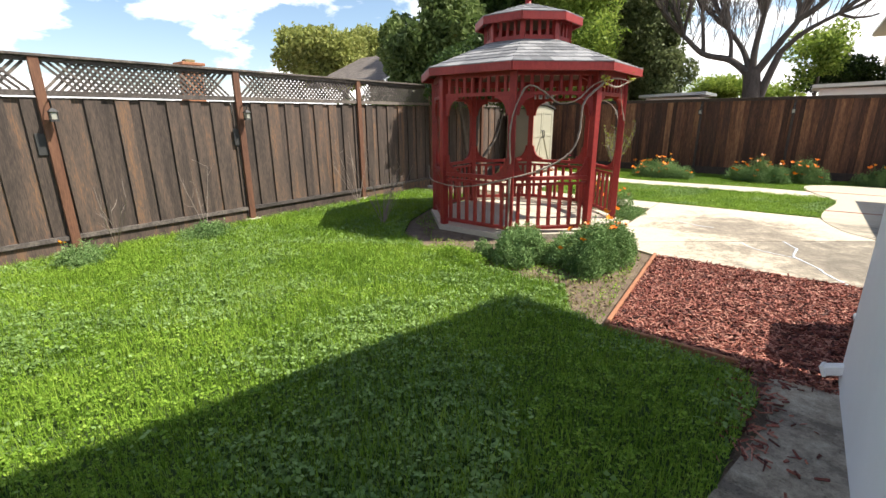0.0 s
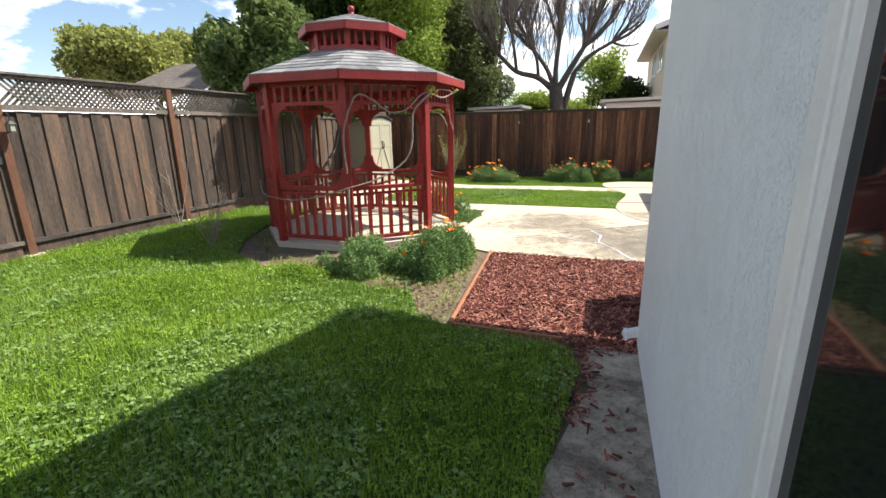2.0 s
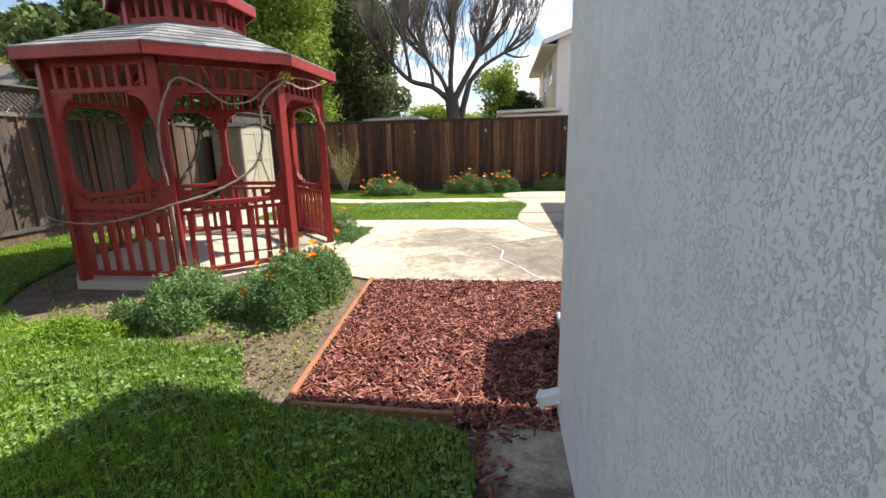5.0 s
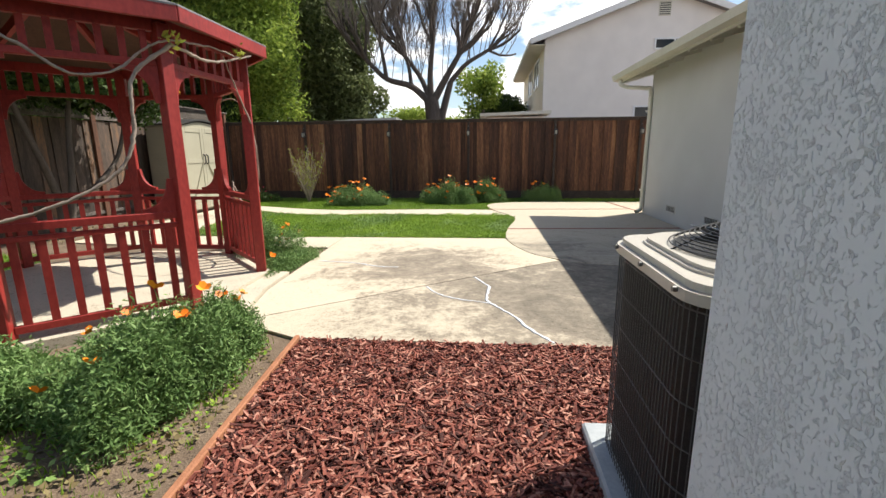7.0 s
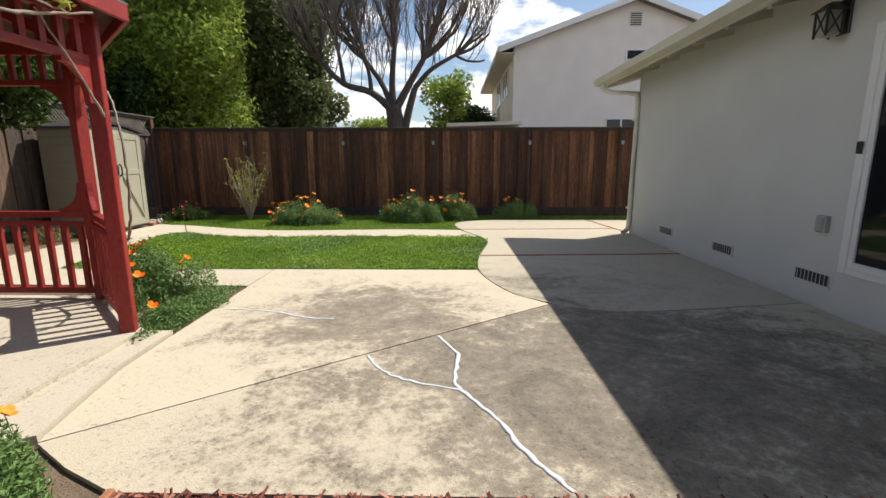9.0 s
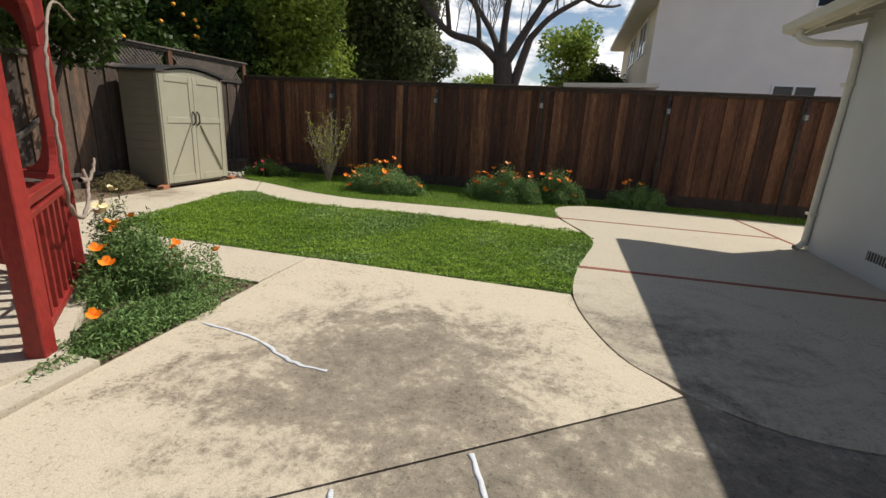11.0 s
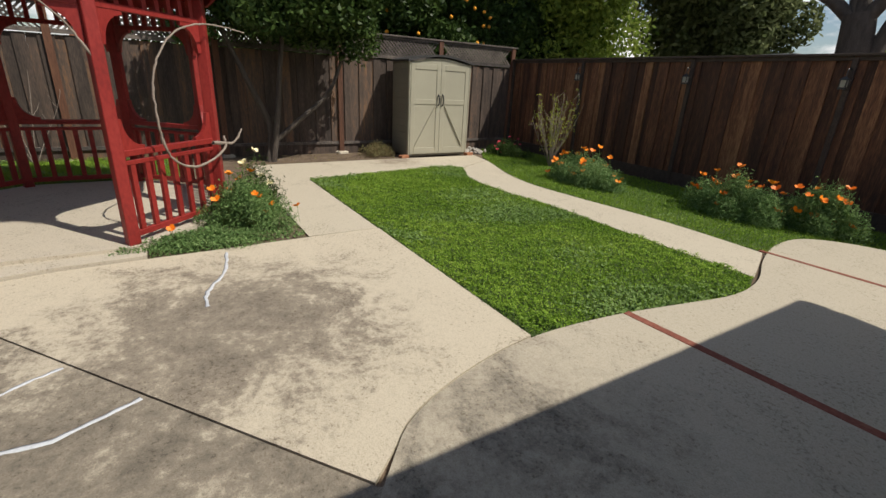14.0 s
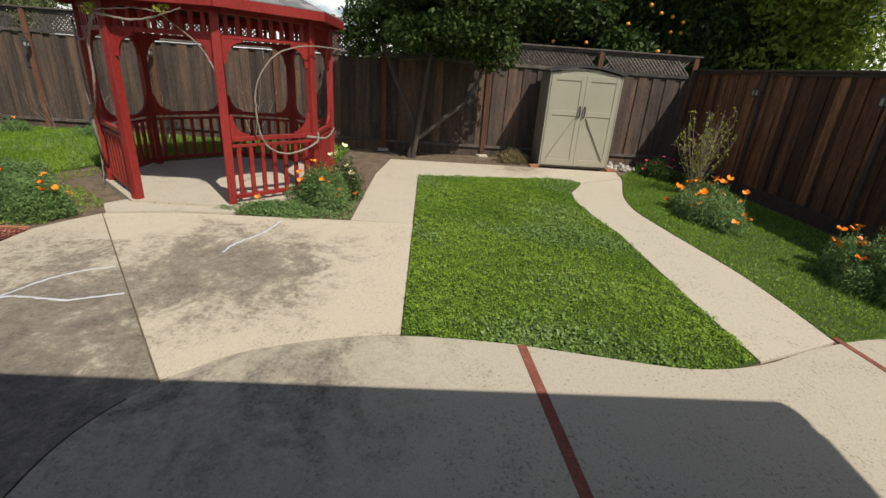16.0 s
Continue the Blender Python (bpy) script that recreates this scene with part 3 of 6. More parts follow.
caulk([(-0.82, 5.62), (-0.41, 5.56), (-0.08, 5.41), (0.15, 5.39)], 0.026)

# ---- house ----
HX, HC, FX, FY = 1.36, 1.37, 4.14, 9.85
bm = bmesh.new()
# near wing, with the opening of the sliding door in its long wall
for y0, y1, z0, z1 in ((-0.9, HC, 0, 2.75), (-2.95, -0.9, 2.12, 2.75), (-2.95, -0.9, 0, 0.16), (-7.0, -2.95, 0, 2.75)):
    box(bm, HX, y0, z0, HX + 0.16, y1, z1)
box(bm, HX + 0.16, HC - 0.16, 0, FX, HC, 2.75)
bm2 = bmesh.new()
tagged(part("wall_near_wing", bm, STUCCO_NEAR, None), "blue-grey textured stucco house wall", "wall", kind="structure")
bm = bm2
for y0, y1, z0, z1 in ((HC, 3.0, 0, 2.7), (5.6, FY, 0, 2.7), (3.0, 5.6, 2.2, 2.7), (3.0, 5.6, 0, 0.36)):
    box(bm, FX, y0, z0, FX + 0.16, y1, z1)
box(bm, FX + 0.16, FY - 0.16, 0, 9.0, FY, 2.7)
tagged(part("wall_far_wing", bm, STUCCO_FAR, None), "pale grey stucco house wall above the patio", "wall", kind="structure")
bm = bmesh.new()
box(bm, HX + 0.4, -6.9, 0.02, 9, HC - 0.4, 2.6)
box(bm, FX + 0.5, HC - 0.39, 0.02, 9, FY - 0.4, 2.6)
tagged(part("house_core", bm, DARK_PLASTIC, None), "dark interior behind the house doors", "wall", kind="structure")


def roof_slab(name, pts, thick, material, label):
    b = bmesh.new()
    vs = [b.verts.new(p) for p in pts]
    f = b.faces.new(vs)
    g = bmesh.ops.extrude_face_region(b, geom=[f])
    for v in g["geom"]:
        if isinstance(v, bmesh.types.BMVert):
            v.co.z += thick
    bmesh.ops.recalc_face_normals(b, faces=b.faces)
    return tagged(part(name, b, material, None), label, "roof", kind="structure")


RIDGE_Y, RIDGE_Z = -2.3, 4.64
roof_slab("roof_near_wing", [(0.78, 2.52, 2.62), (0.78, RIDGE_Y, RIDGE_Z), (9.0, RIDGE_Y, RIDGE_Z), (9.0, 2.52, 2.62)], 0.06, SHINGLE, "grey shingled gable roof of the house")
roof_slab("roof_near_wing_back", [(0.78, RIDGE_Y, RIDGE_Z), (0.78, -7.1, 2.62), (9.0, -7.1, 2.62), (9.0, RIDGE_Y, RIDGE_Z)], 0.06, SHINGLE, "grey shingled gable roof of the house")
bm = bmesh.new()
prism(bm, [(-7.0, 2.75), (HC, 2.75), (HC, 3.05), (RIDGE_Y, RIDGE_Z - 0.04), (-7.0, 2.76)], Matrix(((0, 1, 0, HX + 0.08), (1, 0, 0, 0), (0, 0, 1, 0), (0, 0, 0, 1))), 0.16)
tagged(part("wall_near_gable", bm, STUCCO_NEAR, None), "blue-grey stucco gable above the house wall", "wall", kind="structure")
roof_slab("roof_far_wing", [(3.72, 2.3, 2.6), (3.72, 10.42, 2.6), (9.0, 10.42, 3.9), (9.0, 2.3, 3.9)], 0.05, SHINGLE, "grey shingled low roof above the patio")
eave = thing("eave", (3.7, 6, 2.55), "cream painted eave with gutter and rafter tails", "eave", kind="structure")
bm = bmesh.new()
bar(bm, (3.69, 2.3, 2.57), (3.69, 10.42, 2.57), 0.05, 0.14, bevel=0.008)
part("fascia", bm, TRIM, eave)
bm = bmesh.new()
pr = [(0, 0), (-0.1, 0.02), (-0.12, 0.11), (-0.1, 0.115), (-0.085, 0.035), (-0.01, 0.02), (-0.01, 0.1), (0, 0.1)]
vs0 = [bm.verts.new((3.665 + x, 2.3, 2.52 + z)) for x, z in pr]
f = bm.faces.new(vs0)
g = bmesh.ops.extrude_face_region(bm, geom=[f])
for v in g["geom"]:
    if isinstance(v, bmesh.types.BMVert):
        v.co.y = 10.44
bmesh.ops.recalc_face_normals(bm, faces=bm.faces)
part("gutter", bm, TRIM, eave)
for i in range(14):
    y = 2.6 + i * 0.6
    bm = bmesh.new()
    bar(bm, (3.72, y, 2.53), (4.14, y, 2.635), 0.05, 0.09)
    part("rafter_tail", bm, TRIM, eave)
bm = bmesh.new()
bar(bm, (3.72, 10.40, 2.57), (6.6, 10.40, 3.29), 0.04, 0.15)
part("barge_board", bm, TRIM, eave)

spout = thing("downspout", (4.05, 9.8, 0.02), "cream metal downspout at the house corner", "downspout")
line = smooth_line([(3.63, 10.1, 2.52), (3.63, 10.08, 2.44), (3.75, 9.98, 2.37), (4.02, 9.85, 2.33), (4.1, 9.8, 2.22), (4.1, 9.8, 1.2), (4.1, 9.8, 0.2), (4.08, 9.78, 0.1), (3.98, 9.72, 0.05)], 5)
V, F = tubes([(line, np.full(len(line), 0.038))], 8)
part_np("pipe", V, F, TRIM, spout, smooth=True)
for z in (0.45, 1.9):
    bm = bmesh.new()
    box(bm, 4.05, 9.745, z, 4.145, 9.855, z + 0.03)
    part("strap", bm, TRIM, spout)


def wall_vent(y, z):
    v = thing("foundation_vent", (FX, y, z), "grey screened foundation vent in the stucco wall", "vent", "foundation vents")
    b = bmesh.new()
    for a0, a1, c0, c1 in ((-0.2, 0.2, 0, 0.014), (-0.2, 0.2, 0.106, 0.12), (-0.2, -0.185, 0.014, 0.106), (0.185, 0.2, 0.014, 0.106)):
        box(b, FX - 0.012, y + a0, z + c0, FX, y + a1, z + c1)
    part("frame", b, STUCCO_FAR, v)
    b = bmesh.new()
    box(b, FX - 0.004, y - 0.185, z + 0.014, FX - 0.001, y + 0.185, z + 0.106)
    part("screen", b, DARK_PLASTIC, v)
    for k in range(9):
        b = bmesh.new()
        bar(b, (FX - 0.006, y - 0.17 + k * 0.042, z + 0.014), (FX - 0.006, y - 0.17 + k * 0.042, z + 0.106), 0.004, 0.004)
        part("slat", b, STUCCO_FAR, v)


for y in (5.84, 7.14, 8.52):
    wall_vent(y, 0.2)

lan = thing("wall_lantern", (FX, 5.9, 2.3), "black metal wall lantern with patterned sides", "lamp")
bm = bmesh.new()
box(bm, FX - 0.02, 5.84, 2.2, FX, 5.96, 2.46, 0.004)
part("back_plate", bm, BLACK_METAL, lan)
bm = bmesh.new()
bar(bm, (FX - 0.01, 5.9, 2.43), (FX - 0.13, 5.9, 2.43), 0.02, 0.02)
part("arm", bm, BLACK_METAL, lan)
bm = bmesh.new()
bmesh.ops.create_cone(bm, cap_ends=True, segments=4, radius1=0.125, radius2=0.03, depth=0.06, matrix=pose(FX - 0.13, 5.9, 2.4, 0, 0, 45))
part("cap", bm, BLACK_METAL, lan)
bm = bmesh.new()
box(bm, FX - 0.185, 5.845, 2.19, FX - 0.075, 5.955, 2.37)
part("glass", bm, LAMP_GLASS, lan)
for sx in (-0.19, -0.07):
    for sy in (-0.06, 0.06):
        bm = bmesh.new()
        bar(bm, (FX + sx, 5.9 + sy, 2.18), (FX + sx, 5.9 + sy, 2.38), 0.014, 0.014)
        part("corner_bar", bm, BLACK_METAL, lan)
for k in (-1, 1):
    bm = bmesh.new()
    bar(bm, (FX - 0.193, 5.9 - 0.05 * k, 2.2), (FX - 0.193, 5.9 + 0.05 * k, 2.36), 0.008, 0.008)
    bar(bm, (FX - 0.18, 5.9 + 0.063 * k, 2.2), (FX - 0.08, 5.9 + 0.063 * k, 2.36), 0.008, 0.008)
    bar(bm, (FX - 0.18, 5.9 + 0.063 * k, 2.36), (FX - 0.08, 5.9 + 0.063 * k, 2.2), 0.008, 0.008)
    part("lattice", bm, BLACK_METAL, lan)

out = thing("outlet_box", (FX, 5.67, 0.72), "grey weatherproof outlet box on the stucco wall", "outlet")
bm = bmesh.new()
box(bm, FX - 0.05, 5.74, 0.65, FX, 5.84, 0.79, 0.008)
part("cover", bm, METAL, out)
bm = bmesh.new()
box(bm, FX - 0.062, 5.755, 0.665, FX - 0.05, 5.825, 0.775, 0.004)
part("flap", bm, METAL, out)


def slider(name, x, y0, y1, z0, z1, split, jw=0.07, sw=0.05):
    d = thing(name, (x, (y0 + y1) / 2, z0), "white framed glass sliding door, dark inside", "door", kind="structure")
    for n, (a, b2, c, e) in {"jamb": (y0, y0 + jw, z0, z1), "jamb_far": (y1 - jw, y1, z0, z1), "head": (y0 + jw, y1 - jw, z1 - 0.07, z1), "sill": (y0 + jw, y1 - jw, z0, z0 + 0.05)}.items():
        q = bmesh.new()
        box(q, x - 0.014, a, c, x + 0.12, b2, e, 0.004)
        part(n, q, WHITE, d)
    for pa, pb, xx in ((y0 + jw, split + 0.03, 0.05), (split - 0.03, y1 - jw, 0.006)):
        pane = bmesh.new()
        box(pane, x + xx + 0.005, pa + sw, z0 + 0.1, x + xx + 0.012, pb - sw, z1 - 0.12)
        part("pane", pane, GLASS, d, "dark reflecting glass")
        for a, b2, c, e in ((pa, pa + sw, z0 + 0.05, z1 - 0.07), (pb - sw, pb, z0 + 0.05, z1 - 0.07), (pa + sw, pb - sw, z0 + 0.05, z0 + 0.1), (pa + sw, pb - sw, z1 - 0.12, z1 - 0.07)):
            q = bmesh.new()
            box(q, x + xx - 0.012, a, c, x + xx + 0.03, b2, e, 0.003)
            part("sash_bar", q, WHITE, d)
    return d


sd = slider("door_1", FX, 3.0, 5.6, 0.36, 2.2, 4.2)
bm = bmesh.new()
box(bm, FX - 0.012, 5.49, 1.22, FX + 0.03, 5.52, 1.42, 0.006)
part("door_handle", bm, WHITE, sd)
bm = bmesh.new()
box(bm, FX - 0.03, 5.535, 1.28, FX - 0.021, 5.59, 1.37, 0.004)
part("latch", bm, BLACK_METAL, sd)
slider("door_2", HX, -2.95, -0.9, 0.16, 2.12, -1.9, 0.065, 0.035)

ds2 = thing("drain_elbow", (1.33, 1.28, 0.05), "white downspout outlet at the foot of the wall", "downspout")
bm = bmesh.new()
bar(bm, (1.42, 1.30, 0.16), (1.285, 1.33, 0.10), 0.07, 0.06, bevel=0.008)
part("elbow", bm, WHITE, ds2)
bm = bmesh.new()
bar(bm, (1.292, 1.328, 0.103), (1.272, 1.333, 0.094), 0.08, 0.07, bevel=0.004)
part("collar", bm, WHITE, ds2)

# roof stack seen over the eave
fl = thing("roof_vent_pipe", (4.9, 7.3, 2.85), "grey metal flue pipe on the roof", "vent pipe")
bm = bmesh.new()
bmesh.ops.create_cone(bm, cap_ends=True, segments=20, radius1=0.085, radius2=0.085, depth=0.5, matrix=pose(4.9, 7.3, 3.08))
part("pipe", bm, METAL, fl, smooth=True)
bm = bmesh.new()
bmesh.ops.create_cone(bm, cap_ends=True, segments=20, radius1=0.12, radius2=0.11, depth=0.08, matrix=pose(4.9, 7.3, 3.35))
part("cap", bm, METAL, fl, smooth=True)

# ---- mulch bed ----
bm = bmesh.new()
extrude_poly(bm, [(-0.02, 1.32), (0.95, 1.3), (1.36, 1.28), (4.12, 1.28), (4.12, 3.48), (-0.17, 3.48)], -0.05, 0.012)
tagged(part("mulch_bed", bm, MULCH_BASE, None), "dark red wood mulch bed beside the patio", "mulch", kind="structure")
for a, b2, w in (((0.0, 1.29), (-0.175, 3.48), 0.045), ((0.02, 1.28), (0.87, 1.26), 0.04)):
    bm = bmesh.new()
    bar(bm, (*a, 0.015), (*b2, 0.015), w * 0.75, 0.07, bevel=0.006)
    tagged(part("mulch_edging", bm, EDGING, None), "orange wooden edging board round the mulch", "edging", "mulch edging boards")
rng = np.random.default_rng(3)
n = 30000
px, py = rng.uniform(-0.2, 2.6, n), rng.uniform(1.2, 3.47, n)
keep = (px > 0.02 - (py - 1.3) * 0.075) & ((py > 1.31) | (px > 0.85))
extra = 260
ex, ey = 1.1 + rng.normal(0, 0.09, extra), rng.uniform(-1.2, 1.35, extra)
ex[:150] = rng.normal(0.98, 0.07, 150); ey[:150] = rng.uniform(0.3, 1.3, 150)
px, py = np.r_[px[keep], ex], np.r_[py[keep], ey]
n = len(px)
L, W, T = rng.uniform(0.01, 0.045, n) * rng.uniform(0.6, 1.0, n), rng.uniform(0.003, 0.0085, n), rng.uniform(0.0015, 0.004, n)
yaw, tilt, roll = rng.uniform(0, 2 * np.pi, n), rng.normal(0, 0.32, n), rng.normal(0, 0.4, n)
d = np.stack([np.cos(yaw) * np.cos(tilt), np.sin(yaw) * np.cos(tilt), np.sin(tilt)], 1)
s = np.stack([-np.sin(yaw) * np.cos(roll), np.cos(yaw) * np.cos(roll), np.sin(roll)], 1)
u = np.cross(d, s)
c = np.stack([px, py, rng.uniform(0.014, 0.04, n)], 1)
c[-extra:, 2] = 0.03
corners = []
for a in (-1, 1):
    for b2 in (-1, 1):
        for e in (-1, 1):
            corners.append(c + d * (L * a)[:, None] + s * (W * b2 * (1 - 0.35 * (a > 0)))[:, None] + u * (T * e)[:, None])
V = np.stack(corners, 1).reshape(-1, 3)
q = np.array([(0, 1, 3, 2), (4, 6, 7, 5), (0, 4, 5, 1), (2, 3, 7, 6), (1, 5, 7, 3), (0, 2, 6, 4)])
F = (np.arange(n)[:, None, None] * 8 + q[None]).reshape(-1, 4)
tagged(part_np("bark_mulch", V, F, MULCH, None, kind="stuff"), "loose red-brown shredded bark mulch chips", "mulch")

# ---- air conditioner ----
ax0, ax1, ay0, ay1, ah = 1.54, 2.29, 1.78, 2.53, 0.935
ac = thing("air_conditioner", ((ax0 + ax1) / 2, (ay0 + ay1) / 2, 0), "outdoor air conditioning unit with black wire guard", "air conditioner")


def round_rect(x0, y0, x1, y1, r, n=5):
    pts = []
    for cx, cy, a0 in ((x1 - r, y1 - r, 0), (x0 + r, y1 - r, 90), (x0 + r, y0 + r, 180), (x1 - r, y0 + r, 270)):
        for k in range(n + 1):
            a = radians(a0 + 90 * k / n)
            pts.append((cx + r * math.cos(a), cy + r * math.sin(a)))
    return pts


bm = bmesh.new()
box(bm, ax0 - 0.05, ay0 - 0.05, 0.0, ax1 + 0.05, ay1 + 0.05, 0.075, 0.01)
part("pad", bm, PLASTIC_PAD, ac, "pale grey plastic pad")
bm = bmesh.new()
extrude_poly(bm, round_rect(ax0 + 0.03, ay0 + 0.03, ax1 - 0.03, ay1 - 0.03, 0.1), 0.075, ah - 0.055)
part("coil", bm, AC_DARK, ac, "black condenser coil")
bm = bmesh.new()
extrude_poly(bm, round_rect(ax0, ay0, ax1, ay1, 0.12), ah - 0.062, ah - 0.012)
bmesh.ops.bevel(bm, geom=[e for e in bm.edges if all(v.co.z > ah - 0.02 for v in e.verts)], offset=0.02, segments=2, affect="EDGES")
part("top_cover", bm, AC_PAINT, ac, "tan grey metal cover")
bm = bmesh.new()
extrude_poly(bm, round_rect(ax0 + 0.06, ay0 + 0.06, ax1 - 0.06, ay1 - 0.06, 0.16), ah - 0.013, ah + 0.008)
bmesh.ops.bevel(bm, geom=[e for e in bm.edges if all(v.co.z > ah for v in e.verts)], offset=0.012, segments=2, affect="EDGES")
part("raised_rim", bm, AC_PAINT, ac)
bm = bmesh.new()
acx, acy = (ax0 + ax1) / 2 + 0.02, (ay0 + ay1) / 2
bmesh.ops.create_circle(bm, cap_ends=True, segments=40, radius=0.29, matrix=pose(acx, acy, ah + 0.0095))
part("fan_opening", bm, AC_DARK, ac)
rings = []
for k in range(19):
    r = 0.045 + k * 0.0142
    z = ah + 0.012 + 0.085 * (1 - (r / 0.31) ** 2)
    a = np.linspace(0, 2 * np.pi, 49)
    rings.append((np.stack([acx + r * np.cos(a), acy + r * np.sin(a), np.full(49, z)], 1), np.full(49, 0.0023)))
for k in range(8):
    a = k * np.pi / 4
    r = np.linspace(0.03, 0.315, 8)
    rings.append((np.stack([acx + r * np.cos(a), acy + r * np.sin(a), ah + 0.009 + 0.085 * (1 - (r / 0.31) ** 2)], 1), np.full(8, 0.0035)))
for k, line_of in enumerate(rings):
    V, F = tubes([line_of], 5)
    part_np("guard_ring" if k < 19 else "guard_spoke", V, F, BLACK_METAL, ac, "", True)
bm = bmesh.new()
bmesh.ops.create_cone(bm, cap_ends=True, segments=28, radius1=0.07, radius2=0.06, depth=0.02, matrix=pose(acx, acy, ah + 0.1))
part("hub_plate", bm, BLACK_METAL, ac)
for k in range(3):
    bm = bmesh.new()
    a = k * 120
    m = pose(acx, acy, ah + 0.03, 0, 0, a) @ pose(0.15, 0, 0, 22, 0, 0)
    bmesh.ops.create_cube(bm, size=1, matrix=m @ Matrix.Diagonal((0.22, 0.12, 0.004, 1)))
    part("fan_blade", bm, METAL, ac)
rr = round_rect(ax0 + 0.012, ay0 + 0.012, ax1 - 0.012, ay1 - 0.012, 0.11, 6)
ring = np.array(rr + rr[:1])
for z in np.linspace(0.1, ah - 0.08, 7):
    V, F = tubes([(np.column_stack([ring, np.full(len(ring), z)]), np.full(len(ring), 0.0024))], 4)
    part_np("guard_hoop", V, F, AC_WIRE, ac)
seg = np.r_[0, np.cumsum(np.linalg.norm(np.diff(ring, axis=0), axis=1))]
wires = []
for dd in np.arange(0, seg[-1], 0.0215):
    x, y = np.interp(dd, seg, ring[:, 0]), np.interp(dd, seg, ring[:, 1])
    wires.append((np.array([(x, y, 0.08), (x, y, ah - 0.055)]), np.full(2, 0.0021)))
for wire_of in wires:
    V, F = tubes([wire_of], 4)
    part_np("guard_wire", V, F, AC_WIRE, ac)
for x, y in ((ax0, ay0 + 0.12), (ax0, ay1 - 0.12), (ax0, (ay0 + ay1) / 2)):
    bm = bmesh.new()
    bmesh.ops.create_cone(bm, cap_ends=True, segments=8, radius1=0.008, radius2=0.008, depth=0.014, matrix=pose(x - 0.004, y, ah - 0.04, 0, 90, 0))
    part("screw", bm, AC_WIRE, ac)


# ---- gazebo ----
GX, GY, GR = -2.455, 4.44, 1.395
gz = thing("gazebo", (GX, GY, 0), "red painted octagonal wooden gazebo with grey shingled two-tier roof", "gazebo")


def oct_at(k, r=GR):
    a = radians(22.5 + 45 * k)
    return Vector((GX + r * math.cos(a), GY + r * math.sin(a), 0))


bm = bmesh.new()
extrude_poly(bm, [tuple(oct_at(k, 1.48))[:2] for k in range(8)], -0.05, 0.075)
part("floor_slab", bm, CONC_OLD, gz, "round-cornered concrete floor slab")
for k in range(8):
    bm = bmesh.new()
    p = oct_at(k)
    post_bar(bm, p.x, p.y, 0.02, 2.1, 0.09, 0.09, 22.5 + 45 * k, 0.006)
    part("post", bm, RED, gz)
DECK, RAIL, FR0, FR1 = 0.05, 0.80, 1.84, 2.06
for k in range(8):
    a, b2 = oct_at(k), oct_at((k + 1) % 8)
    dv = (b2 - a).normalized()
    a2, b3 = a + dv * 0.045, b2 - dv * 0.045
    ln = (b3 - a2).length
    ang = math.degrees(math.atan2(dv.y, dv.x))
    base = pose(a2.x, a2.y, 0, 0, 0, ang)
    up = lambda p, z: Vector((p.x, p.y, z))
    for z, w, hgt, nm in ((FR0, 0.045, 0.045, "frieze_rail"), (FR1 + 0.03, 0.05, 0.09, "top_beam")):
        bm = bmesh.new()
        bar(bm, up(a2, z), up(b3, z), w, hgt, bevel=0.004)
        part(nm, bm, RED, gz)
    for i in range(8):
        q = a2 + dv * (ln * (i + 0.5) / 8)
        bm = bmesh.new()
        post_bar(bm, q.x, q.y, FR0 + 0.02, FR1 - 0.01, 0.04, 0.03, ang)
        part("frieze_baluster", bm, RED, gz)

    def bracket(flip, low):
        """A corner board whose inner edge is a scooped curve with a small step."""
        s = 0.21
        pts = [(0, 0), (s, 0), (s, 0.03)] + [(s - (s - 0.04) * math.sin(radians(t)) , 0.03 + (s - 0.02) * (1 - math.cos(radians(t)))) for t in range(10, 91, 13)] + [(0.035, s + 0.03), (0, s + 0.03)]
        out_pts = []
        for x, z in pts:
            zz = RAIL + 0.02 + z if low else FR0 - 0.02 - z
            out_pts.append((ln - x if flip else x, zz))
        b = bmesh.new()
        prism(b, out_pts, base, 0.035)
        part("corner_bracket", b, RED, gz)

    bracket(False, False), bracket(True, False)
    if k == 7:
        continue
    bracket(False, True), bracket(True, True)
    for z, hgt in ((RAIL, 0.05), (RAIL - 0.075, 0.035), (0.15, 0.05)):
        bm = bmesh.new()
        bar(bm, up(a2, z), up(b3, z), 0.055 if z == RAIL else 0.04, hgt, bevel=0.004)
        part("rail", bm, RED, gz)
    for i in range(7):
        q = a2 + dv * (ln * (i + 0.5) / 7)
        bm = bmesh.new()
        post_bar(bm, q.x, q.y, 0.17, RAIL - 0.09, 0.045, 0.03, ang)
        part("baluster", bm, RED, gz)


